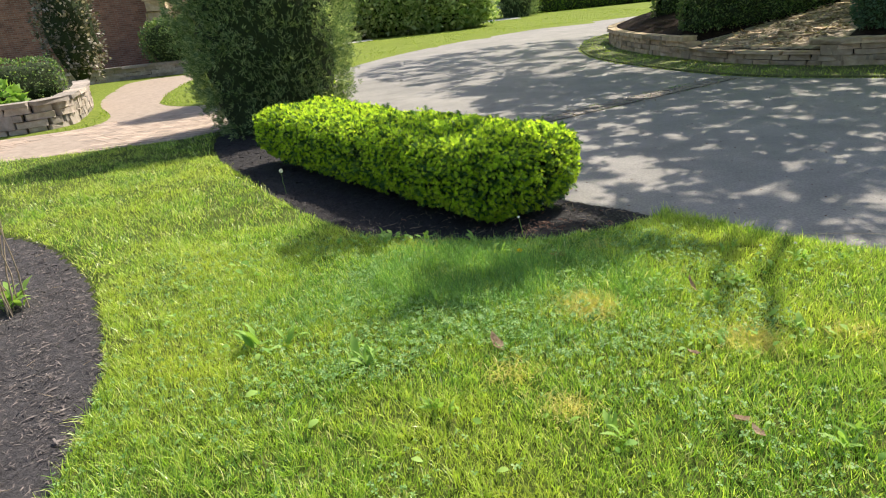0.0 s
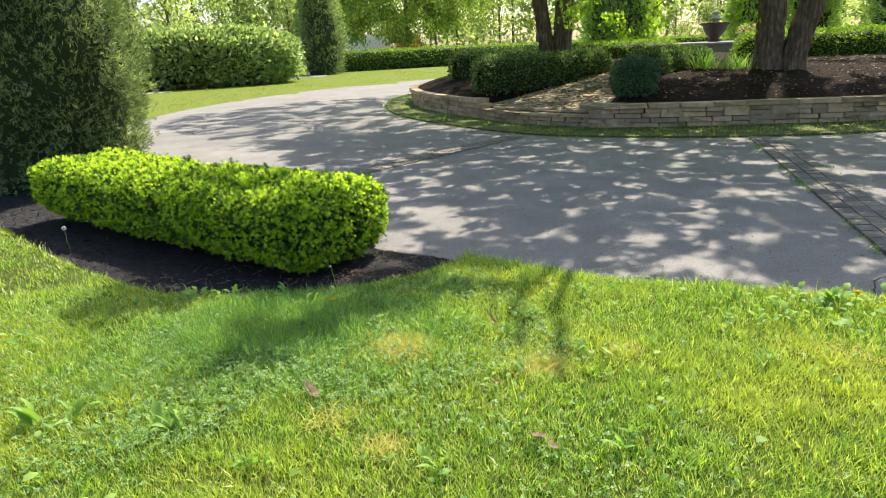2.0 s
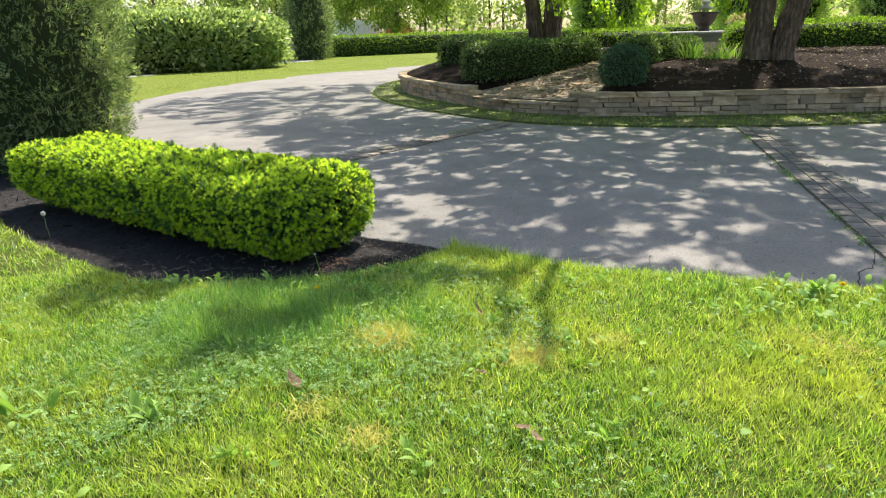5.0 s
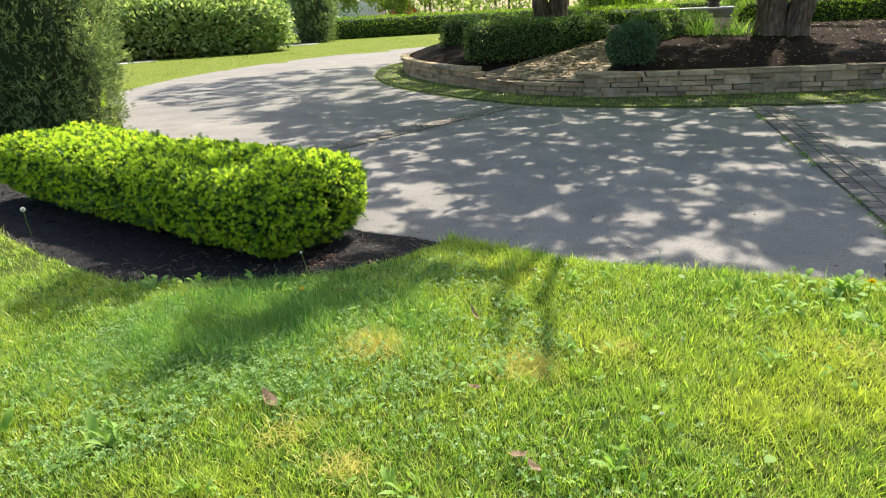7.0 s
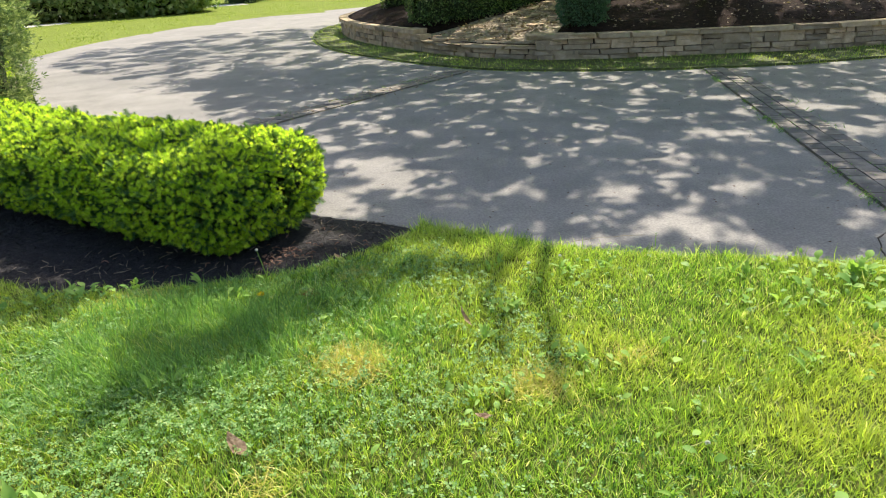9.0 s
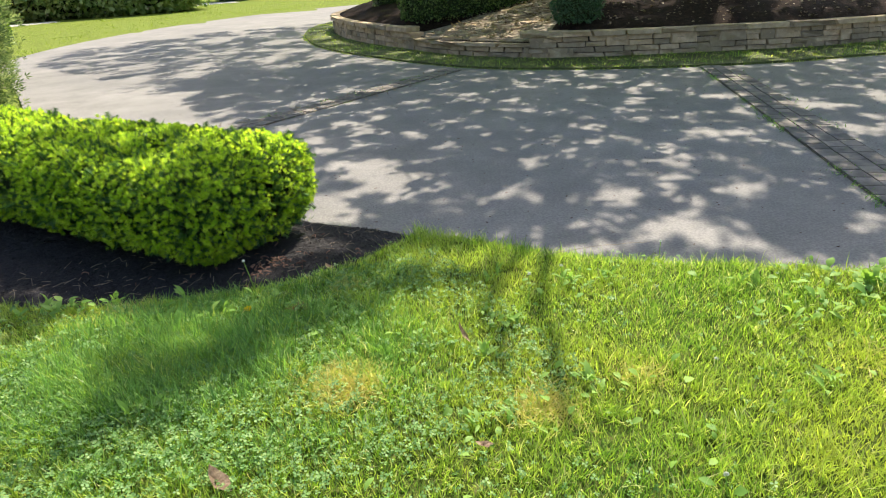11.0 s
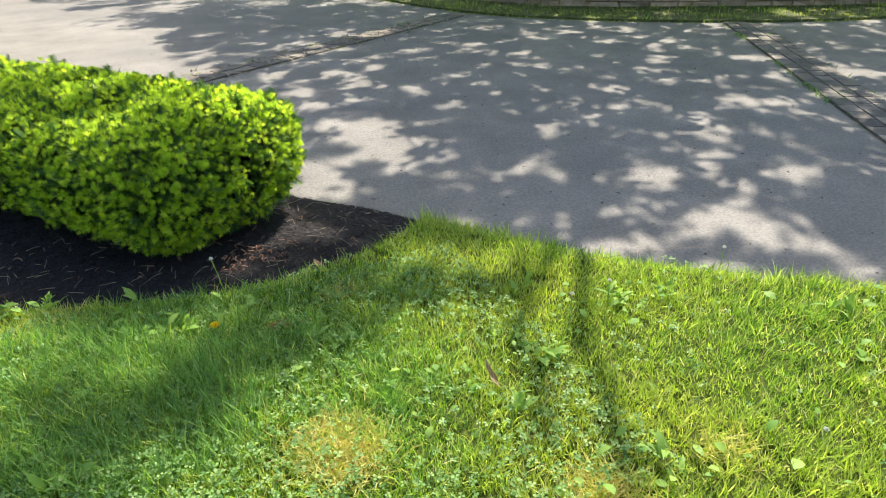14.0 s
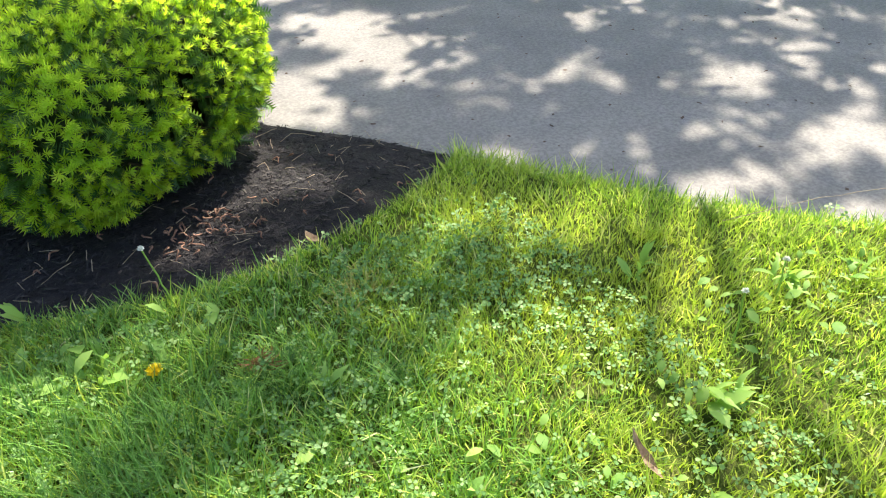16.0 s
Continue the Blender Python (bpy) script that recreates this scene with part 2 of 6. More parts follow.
M_whitewall = rough_mat("white_paint", [(0.3, (0.66, 0.66, 0.66)), (0.7, (0.78, 0.78, 0.78))], 2, bump=0.1)
M_redroof = rough_mat("red_paint", [(0.3, (0.42, 0.07, 0.05)), (0.7, (0.55, 0.12, 0.09))], 3, bump=0.2)
M_yellow = leaf_mat("dandelion_petal", [(0.0, (0.80, 0.58, 0.01)), (1.0, (0.88, 0.72, 0.03))], trans=0.2)
M_seedhead = leaf_mat("dandelion_down", [(0.0, (0.72, 0.71, 0.68)), (1.0, (0.85, 0.85, 0.83))], trans=0.12)
M_pink = leaf_mat("pink_petal", [(0.0, (0.65, 0.22, 0.28)), (1.0, (0.8, 0.5, 0.5))], trans=0.3)
M_metal = rough_mat("grey_metal_box", [(0.3, (0.16, 0.16, 0.155)), (0.7, (0.26, 0.26, 0.25))], 9, rough=0.5, bump=0.1)


def brick_material():
    m, nt, b = base_mat("house_brick")
    tc = nt.nodes.new("ShaderNodeTexCoord")
    br = nt.nodes.new("ShaderNodeTexBrick")
    br.inputs["Scale"].default_value = 1.0
    br.inputs["Brick Width"].default_value, br.inputs["Row Height"].default_value, br.inputs["Mortar Size"].default_value = 0.215, 0.075, 0.006
    br.inputs["Color1"].default_value, br.inputs["Color2"].default_value = (0.21, 0.09, 0.06, 1), (0.32, 0.155, 0.11, 1)
    br.inputs["Mortar"].default_value = (0.30, 0.25, 0.21, 1)
    nt.links.new(tc.outputs["UV"], br.inputs["Vector"])
    n = noise_node(nt, 3.0, 5, world_pos(nt))
    col = mix_rgb(nt, br.outputs["Color"], ramp_node(nt, [(0.3, (0.7, 0.7, 0.7)), (0.7, (1.15, 1.1, 1.05))], n), 1.0, 'MULTIPLY')
    nt.links.new(col, b.inputs["Base Color"])
    b.inputs["Roughness"].default_value = 0.9
    add_bump(nt, b, br.outputs["Fac"], -0.6, 0.01)
    return m


M_brick = brick_material()

# ---- mesh helpers ----
rng = np.random.default_rng(7)


def mesh_np(name, verts, faces, mats, smooth=False, mat_index=None):
    """A mesh from arrays; all faces have the same number of corners."""
    verts, faces = np.asarray(verts, np.float32), np.asarray(faces, np.int32)
    me = bpy.data.meshes.new(name)
    k = faces.shape[1]
    me.vertices.add(len(verts))
    me.vertices.foreach_set("co", verts.ravel())
    me.loops.add(faces.size)
    me.loops.foreach_set("vertex_index", faces.ravel())
    me.polygons.add(len(faces))
    me.polygons.foreach_set("loop_start", np.arange(0, faces.size, k, dtype=np.int32))
    for m in mats:
        me.materials.append(m)
    if mat_index is not None:
        me.polygons.foreach_set("material_index", np.asarray(mat_index, np.int32))
    me.update(calc_edges=True)
    if smooth:
        me.polygons.foreach_set("use_smooth", np.ones(len(faces), bool))
    return me


def empty(name, x, y, z, rz=0.0):
    ob = new(name)
    ob.empty_display_size = 0.1
    ob.matrix_basis = pose(x, y, z, 0, 0, rz)
    return ob


def child(name, me, parent, label=""):
    """Links a mesh given in world places as a part of parent."""
    ob = new(name, me)
    if parent is not None:
        ob.parent = parent
        ob.matrix_parent_inverse = parent.matrix_basis.inverted()
    return tagged(ob, label) if label else ob


def part(name, bm, material, parent, label="", smooth=False):
    me = bpy.data.meshes.new(name)
    bm.to_mesh(me)
    bm.free()
    me.materials.append(material)
    if smooth:
        for p in me.polygons:
            p.use_smooth = True
    return child(name, me, parent, label)


def unit(v):
    v = np.asarray(v, float)
    return v / np.maximum(np.linalg.norm(v, axis=-1, keepdims=True), 1e-9)


def frames(direction, flat=None, spin=None):
    """Rotations whose y axis is the direction; flat: which way the face (z axis) should look."""
    y = unit(direction)
    n = len(y)
    up = unit(rng.normal(size=(n, 3))) if flat is None else np.broadcast_to(np.asarray(flat, float), (n, 3)) + rng.normal(size=(n, 3)) * (0.35 if spin is None else spin)
    x = unit(np.cross(y, up))
    z = np.cross(x, y)
    return np.stack([x, y, z], axis=2)


def scatter(tv, tf, pos, rot, size):
    """Copies of a template (verts, faces) at places, turns and sizes, as one set of arrays."""
    tv, tf = np.asarray(tv, float), np.asarray(tf, int)
    size = np.asarray(size, float)
    size = size[:, None, None] if size.ndim == 1 else size[:, None, :]
    v = np.einsum("nij,nkj->nki", rot, tv[None] * size) + np.asarray(pos)[:, None, :]
    f = tf[None] + (np.arange(len(pos)) * len(tv))[:, None, None]
    return v.reshape(-1, 3), f.reshape(-1, tf.shape[1])


def joined(*sets):
    vs, fs, o = [], [], 0
    for v, f in sets:
        vs.append(v)
        fs.append(np.asarray(f) + o)
        o += len(v)
    return np.concatenate(vs), np.concatenate(fs)


LEAF_V = [(0, 0, 0), (0.30, 0.45, 0.06), (0, 1, -0.02), (-0.30, 0.45, 0.06)]
LEAF_F = [(0, 1, 2), (0, 2, 3)]
BLADE_V = [(-0.5, 0, 0), (0.5, 0, 0), (0.36, 0.55, 0.06), (-0.36, 0.55, 0.06), (0, 1, 0.26)]
BLADE_F = [(0, 1, 2), (0, 2, 3), (3, 2, 4)]


def tube(points, radii, sides=8, wobble=0.0):
    """A tapered tube along points, as quads; closed by its last ring's small size."""
    p = np.asarray(points, float)
    d = unit(np.gradient(p, axis=0))
    ref = np.array([0.31, 0.22, 0.92])
    x = unit(np.cross(d, ref))
    y = np.cross(d, x)
    a = np.linspace(0, 2 * np.pi, sides, endpoint=False)
    r = np.asarray(radii, float)[:, None] * (1 + wobble * rng.normal(size=(len(p), sides)))
    v = p[:, None] + r[..., None] * (np.cos(a)[None, :, None] * x[:, None] + np.sin(a)[None, :, None] * y[:, None])
    i = np.arange(len(p) - 1)[:, None] * sides
    j = np.arange(sides)[None]
    f = np.stack([i + j, i + (j + 1) % sides, i + sides + (j + 1) % sides, i + sides + j], -1)
    return v.reshape(-1, 3), f.reshape(-1, 4)


def smooth_line(points, step=0.25):
    """A rounded line through points (Catmull-Rom), resampled at even steps."""
    p = np.asarray(points, float)
    q = np.vstack([2 * p[0] - p[1], p, 2 * p[-1] - p[-2]])
    out = []
    for k in range(1, len(q) - 2):
        t = np.linspace(0, 1, 24, endpoint=False)[:, None]
        a, b, c, d = q[k - 1], q[k], q[k + 1], q[k + 2]
        out.append(0.5 * (2 * b + (c - a) * t + (2 * a - 5 * b + 4 * c - d) * t ** 2 + (3 * b - a - 3 * c + d) * t ** 3))
    out = np.vstack(out + [p[-1:]])
    s = np.concatenate([[0], np.cumsum(np.linalg.norm(np.diff(out, axis=0), axis=1))])
    n = max(2, int(s[-1] / step) + 1)
    u = np.linspace(0, s[-1], n)
    return np.stack([np.interp(u, s, out[:, k]) for k in range(p.shape[1])], 1)


def inside(poly, x, y):
    """Which points lie within a polygon."""
    p = np.asarray(poly, float)
    x, y = np.asarray(x, float), np.asarray(y, float)
    res = np.zeros(x.shape, bool)
    for (x0, y0), (x1, y1) in zip(p, np.roll(p, -1, 0)):
        if y0 == y1:
            continue
        res ^= ((y0 > y) != (y1 > y)) & (x < (x1 - x0) * (y - y0) / (y1 - y0) + x0)
    return res


def edge_dist(line, x, y, closed=False):
    p = np.asarray(line, float)
    q = np.roll(p, -1, 0) if closed else p[1:]
    p = p if closed else p[:-1]
    best = np.full(np.shape(x), 1e9)
    for (x0, y0), (x1, y1) in zip(p, q):
        dx, dy = x1 - x0, y1 - y0
        t = np.clip(((x - x0) * dx + (y - y0) * dy) / max(dx * dx + dy * dy, 1e-9), 0, 1)
        best = np.minimum(best, np.hypot(x - x0 - t * dx, y - y0 - t * dy))
    return best


def wave(x, y, s, seed=0.0):
    """Smooth unevenness from a few crossed sines, about -1 to 1."""
    return (np.sin(x * s + seed) * np.cos(y * s * 1.13 - seed) + 0.6 * np.sin((x + 0.7 * y) * s * 1.9 + 2 * seed) + 0.5 * np.cos((0.6 * x - y) * s * 2.7 + seed)) / 2.1


# ---- plan ----
DRIVE_Z = -0.24
DRIVE_EDGE = smooth_line([(40, -24), (24, -12), (14, -4.9), (9, -1.3), (5.7, 1.15), (4.5, 2.0), (3.7, 2.6), (3.08, 3.08), (2.56, 3.5), (2.2, 3.9), (1.85, 4.36), (1.47, 4.87), (1.15, 5.22), (0.95, 5.75), (0.6, 6.4), (0.1, 7.3), (-0.4, 8.3),
                          (-0.9, 9.6), (-1.3, 11.3), (-1.8, 14.3), (-2.4, 17.5), (-2.6, 20), (-1.6, 23.2), (0.2, 26.4), (2.56, 29.3), (6, 32.2), (10.3, 34.2), (17, 36), (28, 36.5), (42, 33)], 0.3)
DRIVE = np.vstack([DRIVE_EDGE, [(60, 10), (60, -20)]])
KERB = smooth_line([(30, 9.5), (22, 7.2), (15, 7.0), (10.89, 7.83), (9.2, 8.35), (7.62, 9.19), (6.5, 10.05), (5.68, 10.95), (5.15, 12.1), (4.75, 13.6), (4.4, 15.4), (4.35, 17.3), (4.8, 20), (5.8, 22.6), (7.4, 24.6), (10, 26.2), (16, 27.5), (24, 26), (30, 22)], 0.3)
WALL_RIGHT = smooth_line([(20, 8.3), (16, 8.0), (12.1, 8.74), (9.45, 9.81), (8.1, 10.45), (7.05, 11.1)], 0.1)
WALL_LOW = smooth_line([(7.05, 11.1), (6.35, 12.1), (5.9, 13.2), (5.72, 14.3)], 0.1)
WALL_LEFT = smooth_line([(5.72, 14.3), (5.45, 16.0), (5.4, 18.0), (5.75, 20.2), (6.6, 22.0), (8.0, 23.7), (10, 25.0)], 0.1)
ISLAND = np.vstack([WALL_RIGHT, WALL_LOW[1:], WALL_LEFT[1:], smooth_line([(10, 25.0), (16, 26.3), (23, 24.8), (28, 21), (28, 11)], 0.5)[1:]])
BED_FRONT = smooth_line([(-3.5, 10.25), (-3.25, 9.3), (-2.78, 8.1), (-2.2, 7.05), (-1.5, 5.75), (-0.75, 4.6), (-0.3, 4.25), (0.1, 4.1), (0.55, 3.99), (0.95, 4.0), (1.3, 4.1), (1.6, 4.25), (1.84, 4.36)], 0.12)
_back = DRIVE_EDGE[(DRIVE_EDGE[:, 0] < 1.84) & (DRIVE_EDGE[:, 1] < 12.2) & (DRIVE_EDGE[:, 1] > 4.38)]
BED = np.vstack([BED_FRONT, _back, [(-2.2, 12.6), (-3.2, 12.2), (-3.6, 11.3)]])
NEAR_BED_EDGE = smooth_line([(-1.1, -3), (-1.3, 0), (-1.42, 1.2), (-1.52, 2.0), (-1.76, 2.85), (-2.28, 3.86), (-2.9, 4.7), (-3.4, 5.2), (-4.1, 5.7), (-5.2, 6.1), (-7, 6.3)], 0.12)
NEAR_BED = np.vstack([NEAR_BED_EDGE, [(-9, 4), (-9, -3)]])
WALK = np.vstack([smooth_line([(-16, 8.6), (-10, 9.3), (-6.65, 9.85), (-5.2, 10.2), (-3.8, 10.6), (-3.0, 12.4), (-2.1, 14.6), (-2.2, 16.4)], 0.3),
                  smooth_line([(-2.4, 17.6), (-3.6, 15.8), (-4.6, 14.9), (-5.6, 14.95), (-6.5, 15.9), (-6.95, 17.2), (-7.5, 19.5), (-7.9, 22.4), (-8.8, 25)], 0.3),
                  smooth_line([(-10.9, 24.6), (-10.1, 21.5), (-9.2, 18.6), (-8.3, 16.6), (-7.3, 14.9), (-6.9, 13.9), (-6.9, 13.1), (-7.6, 12.7), (-10, 12.25), (-16, 11.6)], 0.3)])


def inset_line(line, k):
    """The line moved k metres to its right-hand side."""
    d = unit(np.gradient(np.asarray(line, float), axis=0))
    return line + np.stack([d[:, 1], -d[:, 0]], 1) * k


def lawn_z(x, y):
    x, y = np.asarray(x, float), np.asarray(y, float)
    return np.clip(-0.0192 * y, -0.20, 0.06) + 0.012 * wave(x, y, 1.7) * (np.abs(y) < 12)


RAMP = np.vstack([inset_line(WALL_LOW, 0.2), [(5.95, 14.45), (7.1, 14.65), (8.5, 14.85), (10.4, 15.1), (11.5, 15.2), (11.5, 14.4), (9.7, 13.5), (8.7, 12.7), (8.0, 12.05), (7.35, 11.4)]])


def island_z(x, y):
    """The mound inside the wall: steep behind the cap, level at its middle, with a ramp that climbs in from the low wall."""
    x, y = np.asarray(x, float), np.asarray(y, float)
    d = edge_dist(ISLAND, x, y, True)
    z = 0.17 + 0.68 * (1 - np.exp(-d / 1.5)) + 0.02 * wave(x, y, 2.3)
    dr = edge_dist(RAMP, x, y, True)
    w = np.where(inside(RAMP, x, y), 1.0, np.clip(1 - dr / 0.45, 0, 1))
    return z * (1 - w) + (0.03 + 0.14 * edge_dist(WALL_LOW, x, y)) * w


def bed_z(x, y):
    return lawn_z(x, y) - 0.035 - 0.10 * np.clip(1 - edge_dist(DRIVE_EDGE, x, y) / 0.5, 0, 1) + 0.012 * wave(x, y, 9)


def near_bed_z(x, y):
    return lawn_z(x, y) - 0.03 + 0.012 * wave(x, y, 9, 2.0)


def ground_z(x, y):
    x, y = np.asarray(x, float), np.asarray(y, float)
    z = lawn_z(x, y)
    near = (np.abs(x) < 70) & (np.abs(y) < 60)
    de = np.where(near, edge_dist(DRIVE_EDGE, x, y), 1e3)
    ind = inside(DRIVE, x, y)
    s = np.clip(1.15 + np.where(ind, de, -de) / 0.2, 0, 1)
    drop = z * (1 - s) + (DRIVE_Z - 0.05) * s
    for poly, zf in ((BED, bed_z), (NEAR_BED, near_bed_z)):
        c = np.where(inside(poly, x, y), np.clip(edge_dist(poly, x, y, True) / 0.09, 0, 1), 0)
        drop = drop * (1 - c) + (np.minimum(zf(x, y), drop) - 0.03) * c
    drop = drop - np.where(inside(WALK, x, y), 0.05, 0)
    return drop


def axis(lo, hi, step, far):
    a = list(np.arange(lo, hi + step / 2, step))
    g = step
    left, right = [], []
    x = lo
    while x > -far:
        g *= 1.35
        x -= g
        left.append(x)
    x, g = hi, step
    while x < far:
        g *= 1.35
        x += g
        right.append(x)
    return np.array(left[::-1] + a + right)


def sheet(xs, ys, zf):
    X, Y = np.meshgrid(xs, ys, indexing="ij")
    v = np.stack([X.ravel(), Y.ravel(), zf(X.ravel(), Y.ravel())], 1)
    i = np.arange(len(xs) - 1)[:, None] * len(ys)
    j = np.arange(len(ys) - 1)[None]
    f = np.stack([i + j, i + len(ys) + j, i + len(ys) + j + 1, i + j + 1], -1).reshape(-1, 4)
    return v, f


v, f = sheet(axis(-8, 12, 0.1, 2600), axis(-1.5, 20, 0.1, 2600), ground_z)
_mid = v[f].mean(1)
_near = (np.abs(_mid[:, 0] - 0.5) < 8.5) & (_mid[:, 1] < 11.2) & (_mid[:, 1] > 0.8 + 0.3 * wave(_mid[:, 0], _mid[:, 1], 1.9, 2.0))
ground = tagged(new("ground", mesh_np("ground", v, f, [M_soil, M_turf], True, _near.astype(np.int32))), "green lawn ground sloping gently to the driveway", "ground", kind="structure")


def patch(name, poly, material, zf, step, label, category, kind="structure", inset=0.0, wall=0.12):
    """A surface over a plan outline, following zf, with a skirt at its rim."""
    bm = bmesh.new()
    vs = [bm.verts.new((px, py, 0)) for px, py in poly]
    bm.faces.new(vs)
    lo, hi = np.min(poly, 0), np.max(poly, 0)
    if step:
        for k, (a, b) in enumerate(zip(lo, hi)):
            for c in np.arange(a + step, b, step):
                co, no = ((c, 0, 0), (1, 0, 0)) if k == 0 else ((0, c, 0), (0, 1, 0))
                bmesh.ops.bisect_plane(bm, geom=bm.verts[:] + bm.edges[:] + bm.faces[:], plane_co=co, plane_no=no)
    bm.normal_update()
    if sum(fc.normal.z for fc in bm.faces) < 0:
        bmesh.ops.reverse_faces(bm, faces=bm.faces[:])
    co = np.array([w.co[:] for w in bm.verts])
    z = zf(co[:, 0], co[:, 1])
    for w, zz in zip(bm.verts, z):
        w.co.z = zz
    rim = [e for e in bm.edges if e.is_boundary]
    ext = bmesh.ops.extrude_edge_only(bm, edges=rim)["geom"]
    for g in ext:
        if isinstance(g, bmesh.types.BMVert):
            g.co.z -= wall
    bmesh.ops.triangulate(bm, faces=bm.faces[:])
    me = bpy.data.meshes.new(name)
    bm.to_mesh(me)
    bm.free()
    me.materials.append(material)
    return tagged(new(name, me), label, category, kind=kind)


drive = patch("driveway", DRIVE, M_concrete, lambda x, y: np.full(np.shape(x), DRIVE_Z), 0, "grey brushed concrete driveway ring in dappled tree shade", "driveway")
bed = patch("mulch_bed", BED, M_mulch, bed_z, 0.16, "bed of dark shredded mulch under the clipped hedge", "flower bed")
near_bed = patch("mulch_bed", NEAR_BED, M_drymulch, near_bed_z, 0.2, "curved bed of dark shredded mulch beside the lawn", "flower bed")
walkway = patch("walkway", WALK, M_pathbase, lambda x, y: lawn_z(x, y) - 0.012, 0, "sunlit tan brick-paved garden walk", "path")
kerb_grass = patch("verge", KERB, M_verge, lambda x, y: np.full(np.shape(x), DRIVE_Z + 0.035), 0, "narrow grass verge round the walled island", "grass", wall=0.06)
mound = patch("island_mound", np.vstack([inset_line(WALL_RIGHT, 0.2), inset_line(WALL_LOW, 0.2)[2:-2], inset_line(WALL_LEFT, 0.2), ISLAND[-40:]]), M_brownmulch, island_z, 0.25, "raised island of brown mulch behind a stone wall", "flower bed", wall=0.5)


# ---- plants: general makers ----
def clipped_body(line, widths, base, top, power=3.4, taper=0.12, lumps=0.035, crease=0.0, cap=0.55, sides=52, ragged=0.0):
    """A grid of places over a clipped hedge: rounded section, drawn in at its foot, rounded ends, uneven faces, and creases where plants meet."""
    line = np.asarray(line, float)
    seg = np.concatenate([[0], np.cumsum(np.linalg.norm(np.diff(line, axis=0), axis=1))])
    total = seg[-1]
    w0 = np.interp(np.linspace(0, total, 9), np.linspace(0, total, len(widths)), widths)
    c0 = min(cap * w0.mean(), total * 0.45)
    e = c0 * (1 - np.cos(np.linspace(0, np.pi / 2, 12)))
    u = np.concatenate([e, np.linspace(c0, total - c0, max(4, int(total / 0.07)))[1:-1], total - e[::-1]])
    x0, y0 = np.interp(u, seg, line[:, 0]), np.interp(u, seg, line[:, 1])
    d = unit(np.stack([np.gradient(x0, u + 1e-6 * np.arange(len(u))), np.gradient(y0, u + 1e-6 * np.arange(len(u)))], 1))
    half = np.interp(u, np.linspace(0, total, len(widths)), widths) / 2
    k = (1 - np.clip(1 - np.minimum(u, total - u) / c0, 0, 0.9995) ** 2.7) ** (1 / 2.7)
    th = np.linspace(0, 2 * np.pi, sides, endpoint=False)
    c, q = np.cos(th), np.sin(th)
    sx, sz = np.sign(c) * np.abs(c) ** (2 / power), np.sign(q) * np.abs(q) ** (2 / power)
    h = top - base
    zc = base + 0.42 * h
    sx = sx * np.where(sz < 0, 1 - taper * 2 * np.abs(sz) ** 1.6, 1 - 0.06 * sz ** 2)
    a = half[:, None] * k[:, None] * sx[None]
    z = zc + np.where(sz > 0, 0.58, 0.42)[None] * h * sz[None] * (k ** 0.55)[:, None]
    P = np.stack([x0[:, None] + d[:, 1:2] * a, y0[:, None] - d[:, :1] * a, z], -1)
    gu, gv = np.gradient(P, axis=0), np.roll(P, -1, 1) - np.roll(P, 1, 1)
    N = unit(np.cross(gv, gu))
    uc = np.clip(u, c0, total - c0)
    mid = np.stack([np.interp(uc, seg, line[:, 0]), np.interp(uc, seg, line[:, 1]), np.full(len(u), zc)], 1)[:, None]
    N = N * np.sign(np.sum(N * (P - mid), -1, keepdims=True) + 1e-9)
    X, Y, Z = P[..., 0], P[..., 1], P[..., 2]
    off = lumps * (wave(X + Z, Y - Z, 3.1) + 0.6 * wave(X + 2 * Z, Y + Z, 8.3, 1.0) + 0.3 * wave(X - Z, Y + 2 * Z, 19.0, 2.0))
    off = off + ragged * np.clip(-sz[None], 0, 1) * wave(X * 1.3, Y * 1.3, 5.0, 0.6)
    if crease:
        off = off - crease * np.exp(-((np.sin(np.pi * (u[:, None] / 0.82 + 0.25 * sx[None])) / 0.28) ** 2)) * np.clip(sz[None] + 0.7, 0, 1)
    return P + N * off[..., None], N


def on_body(body, n, jitter=0.02):
    """n random places spread evenly over the body's faces, with normals."""
    P, N = body
    A, B, C, D = P[:-1], np.roll(P, -1, 1)[:-1], np.roll(P, -1, 1)[1:], P[1:]
    area = np.linalg.norm(np.cross(C - A, D - B), axis=-1).ravel()
    i = rng.choice(len(area), n, p=area / area.sum())
    s, t = rng.random((n, 1)), rng.random((n, 1))
    A, B, C, D, NN = (m.reshape(-1, 3)[i] for m in (A, B, C, D, N[:-1]))
    return (A * (1 - s) + B * s) * (1 - t) + (D * (1 - s) + C * s) * t + NN * rng.normal(size=(n, 1)) * jitter, NN


def hedge_core(name, body, parent, material, depth):
    """A solid in the dark colour of the shade inside a hedge, a little smaller than its leaf shell."""
    P, N = body
    P = (P - N * depth)[1:-1]
    m = P.shape[1]
    i = np.arange(len(P) - 1)[:, None] * m
    j = np.arange(m)[None]
    f = np.stack([i + j, i + (j + 1) % m, i + m + (j + 1) % m, i + m + j], -1).reshape(-1, 4)
    return child(name, mesh_np(name, P.reshape(-1, 3), f, [material], True), parent)


